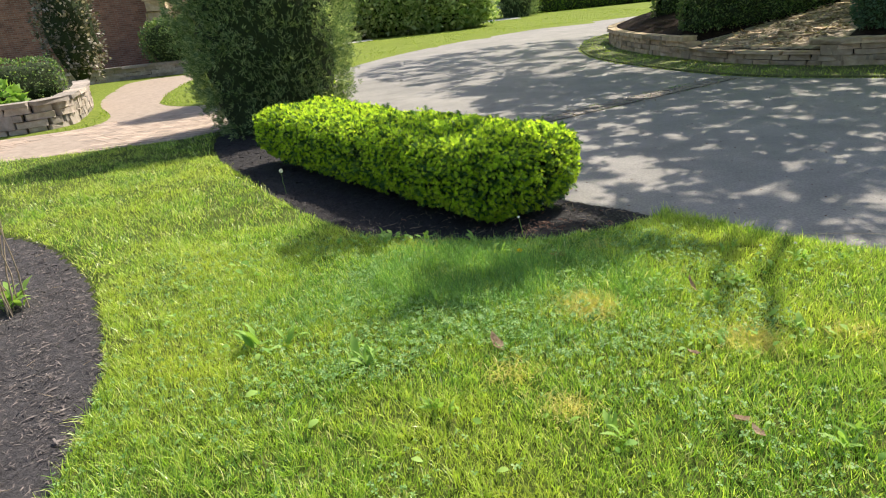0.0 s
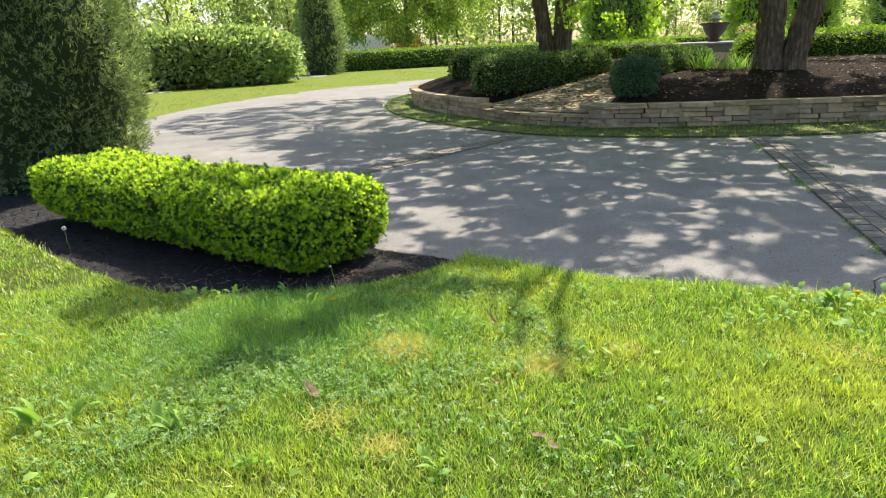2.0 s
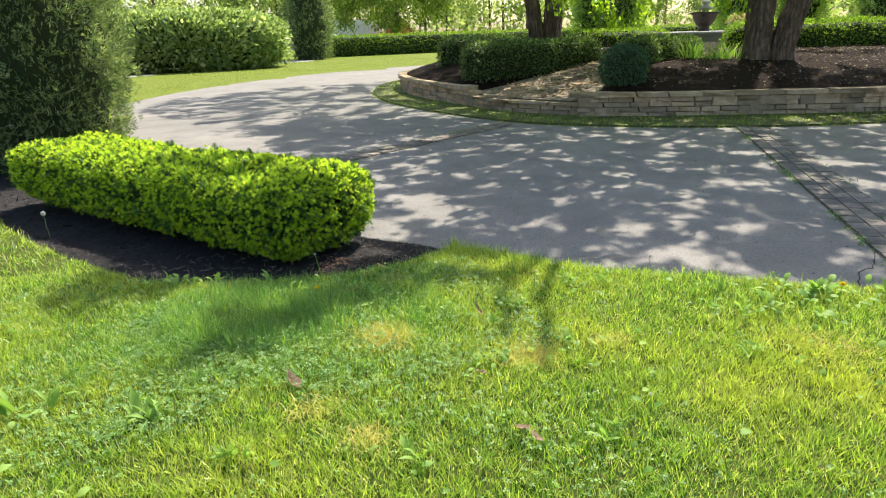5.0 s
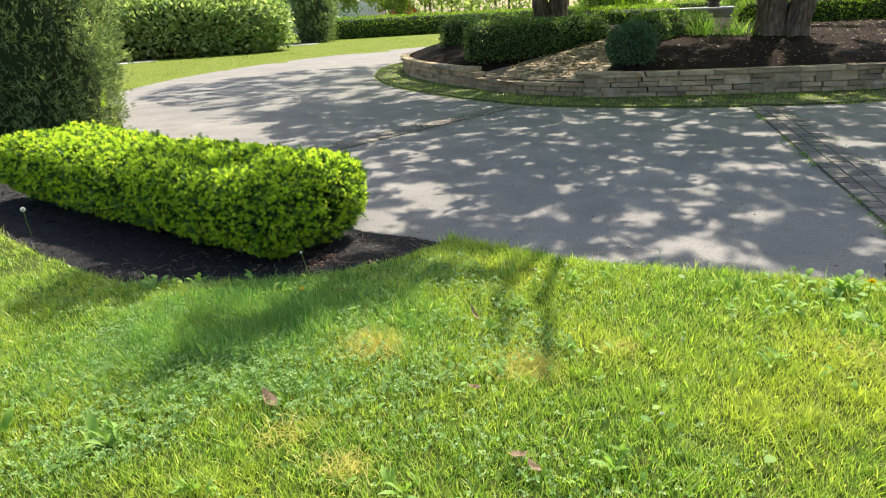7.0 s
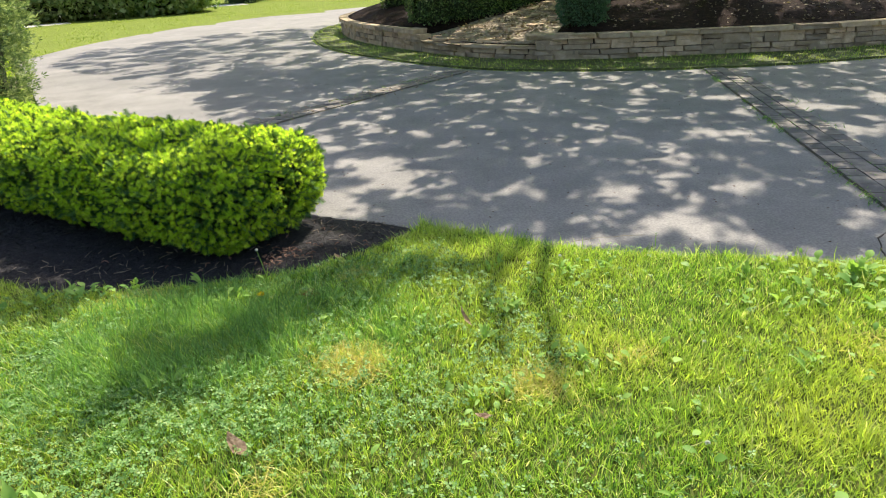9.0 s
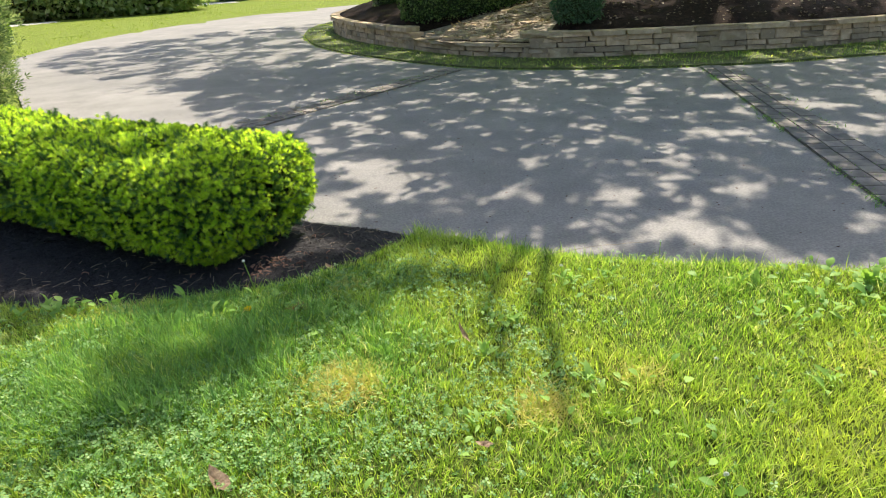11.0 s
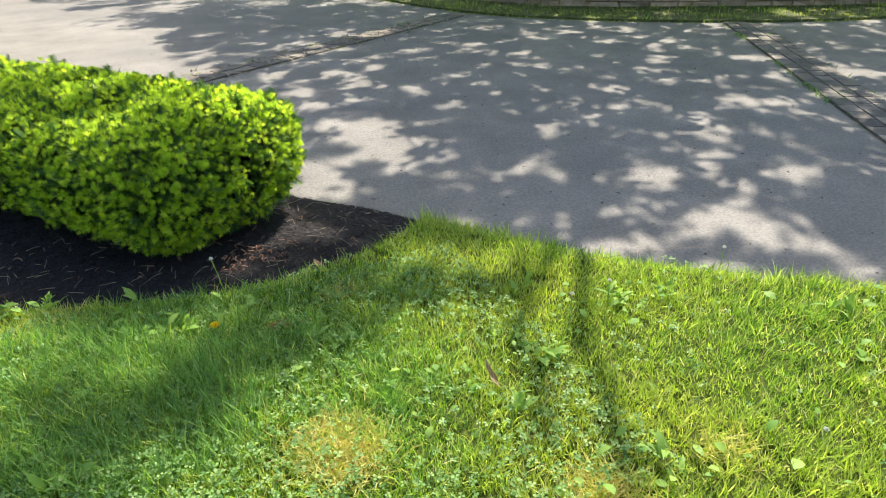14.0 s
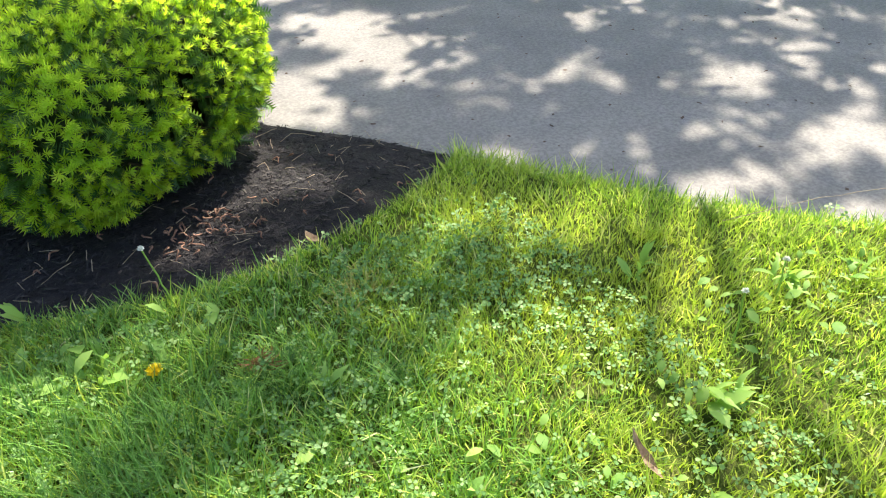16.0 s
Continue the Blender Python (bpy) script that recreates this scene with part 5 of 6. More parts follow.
def on_lawn(x, y):
    return ~(inside(DRIVE, x, y) & (edge_dist(DRIVE_EDGE, x, y) > 0.03)) & ~(inside(BED, x, y) & (edge_dist(BED_FRONT, x, y) > 0.04)) & ~(inside(NEAR_BED, x, y) & (edge_dist(NEAR_BED_EDGE, x, y) > 0.03)) & ~inside(WALK, x, y)


def grow(n, x0, x1, y0, y1, width, height, test, zf, tufted=0.6):
    """Blades of grass, part of them in tufts that lean and rise together."""
    nt = max(1, n // 34)
    tx, ty = rng.uniform(x0, x1, nt), rng.uniform(y0, y1, nt)
    own = rng.integers(0, nt, n)
    loose = rng.random(n) > tufted
    r = 0.5 * math.sqrt((x1 - x0) * (y1 - y0) / nt)
    x = np.where(loose, rng.uniform(x0, x1, n), tx[own] + rng.normal(size=n) * r * 0.7)
    y = np.where(loose, rng.uniform(y0, y1, n), ty[own] + rng.normal(size=n) * r * 0.7)
    k = test(x, y) & (x > x0) & (x < x1) & (y > y0) & (y < y1)
    x, y, own, loose = x[k], y[k], own[k], loose[k]
    n = len(x)
    rise = np.where(loose, 0.75, rng.uniform(0.65, 1.45, nt)[own])
    bend = np.where(loose[:, None], 0, (rng.normal(size=(nt, 2)) * 0.28)[own])
    tuft = wave(x, y, 2.1, 0.7) * 0.25 + wave(x, y, 7.0, 2.0) * 0.15
    lush = np.exp(-((x - 0.15) ** 2 / 0.5 + (y - 3.45) ** 2 / 0.08)) * 0.75 + np.exp(-(edge_dist(DRIVE_EDGE, x, y) / 0.25) ** 2) * 0.4
    h = height * np.clip(rise * (1 + tuft) + lush, 0.35, 2.2) * rng.uniform(0.55, 1.3, n)
    a = rng.random(n) * 2 * np.pi
    lean = 0.25 + 0.6 * rng.random(n) ** 1.5
    d = np.stack([np.cos(a) * lean + bend[:, 0], np.sin(a) * lean + bend[:, 1], np.ones(n)], 1)
    P = np.stack([x, y, zf(x, y) - 0.004], 1)
    face = np.stack([np.cos(a), np.sin(a), np.full(n, -0.2)], 1)
    s = np.stack([width * rng.uniform(0.7, 1.3, n), h, h * rng.uniform(0.5, 1.8, n)], 1)
    return scatter(BLADE_V, BLADE_F, P, frames(d, face, 0.5), s)


sets = [grow(215000, -2.3, 4.6, 0.9, 4.9, 0.0040, 0.058, on_lawn, ground_z), 
        grow(60000, -4.2, 3.4, 4.2, 8.5, 0.005, 0.062, on_lawn, ground_z),
        grow(60000, -8.0, -2.2, 1.0, 10.6, 0.0055, 0.06, on_lawn, ground_z),
        grow(16000, 4.4, 9.0, -1.0, 2.9, 0.007, 0.06, on_lawn, ground_z),
        grow(26000, -2.0, 9.0, -2.8, 0.95, 0.008, 0.06, on_lawn, ground_z)]
v, f = joined(*sets)


def undergrowth(n, x0, x1, y0, y1, test):
    """Short fine blades that fill the sward between the longer ones."""
    x, y = rng.uniform(x0, x1, n), rng.uniform(y0, y1, n)
    k = test(x, y)
    x, y = x[k], y[k]
    a = rng.random(len(x)) * 2 * np.pi
    lean = rng.uniform(0.1, 0.7, len(x))
    h = 0.036 * rng.uniform(0.6, 1.35, len(x))
    d = np.stack([np.cos(a) * lean, np.sin(a) * lean, np.ones(len(x))], 1)
    return scatter([(-0.5, 0, 0), (0.5, 0, 0), (0, 1, 0)], [(0, 1, 2)], np.stack([x, y, ground_z(x, y) - 0.003], 1), frames(d), np.stack([np.full(len(x), 0.0042), h, h], 1))


v, f = joined((v, f), undergrowth(120000, -1.7, 3.8, 1.0, 4.4, on_lawn))
tagged(new("grass", mesh_np("grass", v, f, [M_grass])), "sunlit uneven green lawn grass blades", "grass", kind="stuff")


# shorter bluish-green grass round them
_v0, _f0 = grow(42000, -1.3, 1.5, 2.6, 4.25, 0.0036, 0.062, lambda x, y: on_lawn(x, y) & (np.hypot((x - 0.2) / 1.0, (y - 3.5) / 0.75) + 0.35 * wave(x, y, 3.7, 1.0) + rng.normal(size=len(x)) * 0.15 < 1.0), ground_z)
# long dark green tufts in the shade before the bed
n = 11000
x, y = rng.uniform(-0.55, 0.75, n), rng.uniform(2.75, 4.05, n)
_k = inside([(-0.5, 3.2), (-0.3, 4.02), (0.2, 3.85), (0.5, 3.62), (0.66, 3.3), (0.45, 2.95), (0.05, 3.0), (-0.27, 3.25)], x, y) & on_lawn(x, y) & (wave(x, y, 5.0, 0.4) + rng.normal(size=n) * 0.35 > -0.35)
x, y = x[_k], y[_k]
n = len(x)
a = rng.random(n) * 2 * np.pi
h = rng.uniform(0.07, 0.155, n) * (1 + 0.3 * wave(x, y, 6.0, 1.0))
d = np.stack([np.cos(a) * 0.3 + 0.12 * wave(x, y, 8.0, 0.0), np.sin(a) * 0.3, np.ones(n)], 1)
v, f = scatter(BLADE_V, BLADE_F, np.stack([x, y, ground_z(x, y) - 0.004], 1), frames(d, np.stack([np.cos(a), np.sin(a), np.full(n, -0.2)], 1), 0.4), np.stack([rng.uniform(0.0028, 0.005, n), h, h * rng.uniform(0.4, 1.5, n)], 1))
v, f = joined((v, f), (_v0, _f0))
tagged(new("long_grass", mesh_np("long_grass", v, f, [M_grass_lush])), "long dark green grass tufts in the shade before the mulch", "grass", kind="stuff")


def on_verge(x, y):
    return inside(KERB, x, y) & ~inside(ISLAND, x, y) & (wave(x, y, 2.9, 3.0) + 0.6 * wave(x, y, 7.7, 1.0) + rng.normal(size=len(x)) * 0.3 > -0.6)


def verge_rim(x, y):
    return (edge_dist(KERB, x, y) < 0.07 + 0.05 * wave(x, y, 2.3, 6.0) + 0.03 * wave(x, y, 9.0, 3.0)) & (rng.random(len(x)) < 0.9)


v, f = joined(grow(70000, 3.6, 14, 6.8, 24, 0.008, 0.05, on_verge, lambda x, y: np.full(np.shape(x), VERGE_Z)),
              grow(170000, 3.8, 14, 6.8, 20, 0.008, 0.05, verge_rim, lambda x, y: np.full(np.shape(x), DRIVE_Z), 0.3))
tagged(new("verge_grass", mesh_np("verge_grass", v, f, [M_grass])), "ragged grass of the verge along the stone wall", "grass", kind="stuff")


def far_lawn(x, y):
    return ~inside(DRIVE, x, y) & ~inside(WALK, x, y) & (edge_dist(PLANTER, x, y) > 0.3)


v, f = joined(grow(16000, -8, 14, 20, 52, 0.022, 0.06, far_lawn, ground_z), grow(5000, -8, -1.5, 10.5, 22, 0.02, 0.06, far_lawn, ground_z))
tagged(new("far_grass", mesh_np("far_grass", v, f, [M_grass_far])), "mown grass of the lawn beyond the drive", "grass", kind="stuff")

TREFOIL_V, TREFOIL_F = [], []
for _k in range(3):
    _a = _k * 2.094
    _c, _s = math.cos(_a), math.sin(_a)
    _o = len(TREFOIL_V)
    for _u, _w, _h in ((0.05, 0, 0), (0.6, 0.42, 0.1), (1.0, 0.22, 0.05), (1.0, -0.22, 0.05), (0.6, -0.42, 0.1)):
        TREFOIL_V.append((_u * _c - _w * _s, _u * _s + _w * _c, _h))
    TREFOIL_F += [(_o, _o + 1, _o + 2), (_o, _o + 2, _o + 3), (_o, _o + 3, _o + 4)]


def clover(n, x0, x1, y0, y1, low, size):
    """Clover in patches among the grass."""
    x, y = rng.uniform(x0, x1, n), rng.uniform(y0, y1, n)
    k = on_lawn(x, y) & (wave(x, y, 2.3, 5.0) + 0.5 * wave(x, y, 6.1, 1.0) + rng.normal(size=n) * 0.25 > low)
    x, y = x[k], y[k]
    n = len(x)
    P = np.stack([x, y, ground_z(x, y) + rng.uniform(0.02, 0.06, n)], 1)
    a = rng.random(n) * 2 * np.pi
    d = np.stack([np.cos(a), np.sin(a), rng.normal(size=n) * 0.3], 1)
    return scatter(TREFOIL_V, TREFOIL_F, P, frames(d, (0, 0, 1), 0.35), size * rng.uniform(0.6, 1.25, n))


v, f = joined(clover(13000, -2.4, 4.6, 1.0, 4.4, 0.32, 0.012), clover(6500, -0.6, 1.6, 2.4, 3.9, -0.5, 0.0115), clover(3200, -2.0, 0.4, 2.3, 4.4, -0.5, 0.012), clover(1500, -2.4, 1.2, 1.4, 3.4, -0.2, 0.0125))
tagged(new("clover", mesh_np("clover", v, f, [M_clover])), "low clover leaves spread through the lawn", "clover", kind="stuff")

# dry yellow patches
_sets = []
for x, y, r, n in ((0.72, 2.90, 0.12, 1900), (1.32, 2.42, 0.12, 700), (0.42, 2.05, 0.09, 300), (2.7, 1.9, 0.2, 350), (1.75, 2.4, 0.1, 200), (-0.1, 4.02, 0.16, 260), (0.25, 2.35, 0.12, 250), (1.0, 3.75, 0.08, 150)):
    px, py = x + rng.normal(size=n) * r * 0.6, y + rng.normal(size=n) * r * 0.6
    a = rng.random(n) * 6.28
    h = rng.uniform(0.03, 0.075, n)
    d = np.stack([np.cos(a), np.sin(a), rng.uniform(0.3, 1.2, n)], 1)
    _sets.append(scatter(BLADE_V, BLADE_F, np.stack([px, py, ground_z(px, py) + 0.01], 1), frames(d, None), np.stack([np.full(n, 0.004), h, h], 1)))
v, f = joined(*_sets)
tagged(new("dry_grass", mesh_np("dry_grass", v, f, [M_straw])), "dry straw-yellow grass patches in the lawn", "grass", kind="stuff")


# ---- broad-leaved weeds, dandelions, fallen leaves ----
def long_leaf(seed, width, arch):
    """A strap or spoon-shaped leaf with a midrib fold, arching over; one metre long."""
    r = random.Random(seed)
    vs, fs = [], []
    n = 11
    for k in range(n):
        t = k / (n - 1)
        w = width * math.sin(math.pi * min(1, 0.06 + t ** 0.85 * 0.92)) * (1 + 0.28 * r.uniform(-1, 1))
        y, z = t * (1 - 0.25 * arch * t), arch * (t - t * t * 1.05)
        vs += [(-w, y, z + 0.25 * w), (0, y, z), (w, y, z + 0.25 * w)]
    for k in range(n - 1):
        a = 3 * k
        fs += [(a, a + 1, a + 4, a + 3), (a + 1, a + 2, a + 5, a + 4)]
    me = mesh_np("leaf", vs, fs, [M_weed], True)
    return me


WEED_LEAVES = [long_leaf(k, w, a) for k, (w, a) in enumerate(((0.10, 0.45), (0.12, 0.3), (0.075, 0.6), (0.16, 0.35)))]


def rosette(x, y, n, length, label, lift=30, seed=0):
    """A straggling weed: leaves of uneven length off a few crowns, some upright, some lying in the grass."""
    r = random.Random(seed * 7 + int(x * 100))
    z = float(ground_z(np.array([x]), np.array([y]))[0])
    root = tagged(empty("weed", x, y, z), label, "weed", "lawn weeds")
    crowns = [(r.gauss(0, length * 0.28), r.gauss(0, length * 0.22), r.uniform(0, 360)) for _ in range(3)]
    for k in range(n + 9):
        cx, cy, ca = r.choice(crowns)
        s = length * r.uniform(0.28, 0.8) * (1.25 if k < 2 else 1)
        place_piece("leaf", r.choice(WEED_LEAVES), root, x + cx + r.gauss(0, 0.008), y + cy + r.gauss(0, 0.008), z + r.uniform(0.015, 0.045), s * r.uniform(0.6, 1.25), s, s * r.uniform(0.6, 1.3), ca + r.gauss(0, 75), r.uniform(8, lift + 35), r.uniform(-25, 25))
    return root


for k, (x, y, n, s, lab) in enumerate((
        (-0.89, 2.77, 9, 0.20, "large light green broad-leaved weed in the lawn"), (-0.36, 2.53, 7, 0.17, "upright light green dock seedling in the lawn"),
        (-0.10, 2.12, 6, 0.14, "small broad-leaved weed in the lawn"), (1.33, 1.66, 7, 0.12, "small grey-green weed in the lawn"),
        (0.62, 1.86, 6, 0.13, "narrow-leaved weed in the lawn"), (1.56, 3.02, 7, 0.13, "green plantain in the shaded grass"), (1.11, 2.45, 3, 0.12, "broad plantain leaves in the lawn"),
        (0.36, 3.78, 6, 0.12, "broad oval-leaved weed beside the mulch"), (0.14, 4.0, 5, 0.12, "oval-leaved weed at the mulch edge"), (-0.12, 4.16, 6, 0.11, "oval-leaved weed at the mulch edge"),
        (-0.4, 4.28, 5, 0.10, "oval-leaved weed at the mulch edge"), (1.99, 3.2, 6, 0.12, "leafy plantain clump near the drive"), (2.2, 3.1, 6, 0.11, "leafy plantain clump near the drive"),
        (3.2, 2.4, 9, 0.17, "bright dandelion clump near the drive edge"), (3.5, 2.2, 8, 0.17, "bright dandelion clump near the drive edge"), (2.75, 2.75, 6, 0.12, "small dandelion rosette near the drive edge"),
        (2.3, 2.0, 6, 0.11, "small rosette weed in the sunlit lawn"), (1.55, 2.42, 6, 0.12, "ragged weed in the sunlit lawn"), (0.8, 3.45, 5, 0.09, "small plantain in the shaded grass"), (1.3, 2.85, 5, 0.10, "small plantain in the shaded grass"),
        (2.6, 2.35, 6, 0.11, "small rosette weed in the sunlit lawn"), (1.7, 3.4, 6, 0.11, "small plantain in the shaded grass"), (-0.05, 3.1, 4, 0.13, "pale green leaf clump in the long grass"))):
    rosette(x, y, n, s, lab, 35, k)


# oval leaves of plantain and violet, lying through the grass
OVAL_V = [(0, 0, 0), (-0.10, 0.12, 0.10), (0.10, 0.12, 0.10), (-0.30, 0.45, 0.17), (0, 0.42, 0.13), (0.30, 0.45, 0.17), (-0.27, 0.75, 0.12), (0, 0.75, 0.10), (0.27, 0.75, 0.12), (0, 1.05, -0.02)]
OVAL_F = [(0, 2, 1), (1, 2, 4), (1, 4, 3), (2, 5, 4), (3, 4, 7), (3, 7, 6), (4, 5, 8), (4, 8, 7), (6, 7, 9), (7, 8, 9)]
_sets = []
for cx, cy, rx, ry, n, size in ((0.3, 3.78, 0.3, 0.10, 45, 0.05), (-0.35, 4.22, 0.4, 0.06, 60, 0.045), (1.98, 3.16, 0.3, 0.16, 45, 0.034), (1.5, 3.05, 0.3, 0.15, 34, 0.032), (1.15, 2.45, 0.2, 0.14, 12, 0.042), (0.95, 3.1, 0.35, 0.25, 24, 0.036),
                               (1.6, 2.35, 0.3, 0.2, 18, 0.04), (3.1, 2.45, 0.5, 0.25, 100, 0.055), (2.6, 2.0, 0.6, 0.5, 40, 0.04), (0.2, 1.9, 1.2, 0.45, 30, 0.04), (-0.7, 2.7, 0.5, 0.4, 24, 0.045), (-1.2, 3.6, 0.5, 0.5, 24, 0.045), (1.6, 1.7, 0.8, 0.3, 18, 0.04)):
    px, py = cx + rng.normal(size=n) * rx * 0.6, cy + rng.normal(size=n) * ry * 0.6
    k = on_lawn(px, py)
    px, py = px[k], py[k]
    n = len(px)
    a = rng.random(n) * 6.28
    d = np.stack([np.cos(a), np.sin(a), rng.uniform(0.0, 0.9, n)], 1)
    L = size * rng.uniform(0.6, 1.4, n)
    _sets.append(scatter(OVAL_V, OVAL_F, np.stack([px, py, ground_z(px, py) + rng.uniform(0.02, 0.05, n)], 1), frames(d, (0, 0, 1), 0.25), np.stack([L * rng.uniform(0.7, 1.1, n), L, L], 1)))
v, f = joined(*_sets)
tagged(new("broadleaf_weeds", mesh_np("broadleaf_weeds", v, f, [M_weed], True)), "low oval plantain and violet leaves among the grass", "weeds", kind="stuff")


def dandelion(x, y, h, lean, kind_, base=None):
    z = float(ground_z(np.array([x]), np.array([y]))[0]) if base is None else base
    top = np.array([x + lean[0], y + lean[1], z + h])
    root = tagged(empty("dandelion", x, y, z), {"seed": "dandelion with a pale seed head on a tall stalk", "bud": "spent dandelion stalk with a closed head", "flower": "dandelion with a bright yellow flower"}[kind_], "flower", "dandelions")
    p = limb_path((x, y, z - 0.01), top, 0.0, 8, 0.04)
    v, f = tube(p, np.linspace(0.0028, 0.002, 8), 6)
    stem = child("stem", mesh_np("stem", v, f, [M_weed], True), root)
    n, r, mat = {"seed": (260, 0.019, M_seedhead), "bud": (60, 0.009, M_seedhead), "flower": (140, 0.017, M_yellow)}[kind_]
    d = unit(rng.normal(size=(n, 3)))
    if kind_ != "seed":
        d[:, 2] = np.abs(d[:, 2]) * (0.5 if kind_ == "flower" else 2.0)
    v, f = scatter(LEAF_V, LEAF_F, np.repeat(top[None], n, 0) + d * r * 0.2, frames(d), r * rng.uniform(0.7, 1.1, n))
    head = new("head", mesh_np("head", v, f, [mat]))
    head.parent = stem


dandelion(-1.52, 6.2, 0.26, (-0.02, 0.03), "seed")
dandelion(0.56, 3.97, 0.17, (-0.03, 0.05), "bud")
dandelion(0.50, 3.66, 0.06, (-0.02, 0.02), "flower")
dandelion(1.70, 3.10, 0.16, (0.02, 0.03), "bud")
dandelion(1.93, 3.16, 0.13, (0.01, 0.02), "bud")
dandelion(1.58, 1.80, 0.07, (0.0, 0.02), "bud")
dandelion(3.2, 2.3, 0.12, (0.02, 0.0), "flower")
dandelion(2.62, 3.22, 0.15, (0.02, 0.02), "bud")
dandelion(2.05, 2.30, 0.045, (0.01, 0.0), "bud")


def dead_leaf(x, y, s, rz, tilt, label, slim=1.0):
    bm = bmesh.new()
    vs = [bm.verts.new((a * s * slim, b * s, (0.35 * abs(a) ** 1.2 + 0.25 * b * b + c) * s)) for a, b, c in OVAL_CURL]
    mid = bm.verts.new((0, 0, 0.02 * s))
    for k in range(len(vs)):
        bm.faces.new((mid, vs[k], vs[(k + 1) % len(vs)]))
    bmesh.ops.solidify(bm, geom=bm.faces[:], thickness=0.0012)
    z = float(ground_z(np.array([x]), np.array([y]))[0]) + 0.045
    bmesh.ops.transform(bm, matrix=pose(x, y, z, tilt, 8, rz), verts=bm.verts[:])
    me = bpy.data.meshes.new("dead_leaf")
    bm.to_mesh(me)
    bm.free()
    me.materials.append(M_dead)
    tagged(new("dead_leaf", me), label, "leaf", "fallen leaves")


OVAL_CURL = [(0, -1.1, 0.1), (0.35, -0.7, 0.05), (0.6, -0.2, 0.1), (0.52, 0.3, 0.02), (0.3, 0.75, 0.12), (0, 1.15, 0.2), (-0.34, 0.7, 0.04), (-0.55, 0.25, 0.12), (-0.62, -0.25, 0.0), (-0.3, -0.75, 0.08)]
dead_leaf(0.20, 2.56, 0.05, 40, 35, "curled brown dead leaf standing in the grass")
dead_leaf(0.99, 1.83, 0.045, 110, 20, "curled pinkish-brown dead leaf in the grass")
dead_leaf(1.02, 1.76, 0.03, 20, 10, "small pale dead leaf in the grass")
dead_leaf(1.28, 2.97, 0.05, 10, 30, "long tan dead leaf in the grass", 0.4)
dead_leaf(1.02, 2.30, 0.03, 70, 10, "small brown dead leaf in the grass")
dead_leaf(0.98, 4.05, 0.03, 20, 5, "small brown dead leaf by the mulch")

# rusty tuft of fallen needles
x, y = 0.70, 3.6
n = 60
a = rng.random(n) * 6.28
d = np.stack([np.cos(a), np.sin(a) * 0.6, rng.uniform(0.1, 0.5, n)], 1)
P = np.stack([x + rng.normal(size=n) * 0.012, y + rng.normal(size=n) * 0.012, np.full(n, float(ground_z(np.array([x]), np.array([y]))[0]) + 0.04)], 1)
v, f = scatter(BLADE_V, BLADE_F, P, frames(d, None), np.stack([np.full(n, 0.003), rng.uniform(0.03, 0.055, n), rng.uniform(0.03, 0.05, n)], 1))
tagged(new("needle_tuft", mesh_np("needle_tuft", v, f, [M_rust])), "rusty brown tuft of fallen needles in the grass", "debris")

# ---- mulch: chips, catkins, twigs ----
CHIP_V = [(-0.5, -0.5, -0.3), (0.5, -0.35, -0.3), (0.42, 0.5, -0.25), (-0.45, 0.4, -0.3), (-0.1, -0.05, 0.45), (0.25, 0.05, 0.35)]
CHIP_F = [(0, 1, 4), (1, 5, 4), (1, 2, 5), (2, 3, 4), (2, 4, 5), (3, 0, 4)]


def chips(poly, zf, n, box, length):
    x, y = rng.uniform(box[0], box[1], n), rng.uniform(box[2], box[3], n)
    k = inside(poly, x, y)
    x, y = x[k], y[k]
    n = len(x)
    P = np.stack([x, y, zf(x, y) + rng.uniform(0.0, 0.012, n)], 1)
    L = length * rng.uniform(0.35, 1.4, n)
    d = rng.normal(size=(n, 3)) * np.array([1, 1, 0.22])
    return scatter(CHIP_V, CHIP_F, P, frames(d, (0, 0, 1), 0.4)[:, :, [1, 0, 2]], np.stack([L, L * rng.uniform(0.10, 0.24, n), L * 0.14], 1))


v, f = joined(chips(BED, bed_z, 34000, (-1.5, 2.0, 3.9, 6.2), 0.024), chips(BED, bed_z, 7000, (-3.6, 0.5, 5.5, 11.5), 0.06))
tagged(new("mulch_chips", mesh_np("mulch_chips", v, f, [M_chip])), "shredded dark bark mulch chips", "mulch", kind="stuff")
v, f = joined(chips(NEAR_BED, near_bed_z, 3000, (-9, -1, -3, 5.6), 0.05), chips(NEAR_BED, near_bed_z, 20000, (-3.8, -1.2, 1.2, 5.6), 0.03))
tagged(new("mulch_chips", mesh_np("mulch_chips", v, f, [M_drychip])), "sun-bleached grey shredded mulch chips", "mulch", kind="stuff")
_sets = []
for k in range(78):
    near = k < 52
    x, y = (rng.normal() * 0.10 + 0.74, rng.normal() * 0.09 + 4.33) if near else (rng.uniform(-0.4, 1.6), rng.uniform(4.15, 4.8))
    if not inside(BED, np.array([x]), np.array([y]))[0]:
        continue
    z = float(bed_z(np.array([x]), np.array([y]))[0]) + 0.014
    a, c, L = rng.random() * 6.28, rng.normal() * 2.2, rng.uniform(0.03, 0.07)
    t = np.linspace(0, 1, 8)
    ang = a + c * t + 0.8 * np.sin(t * 6)
    pts = np.stack([x + np.cumsum(np.cos(ang)) * L / 8, y + np.cumsum(np.sin(ang)) * L / 8, z + 0.01 * np.sin(t * 3.1)], 1)
    _sets.append(tube(pts, np.array([0.5, 1, 1, 1, 1, 1, 0.9, 0.4]) * 0.0029, 5, 0.12))
v, f = joined(*_sets)
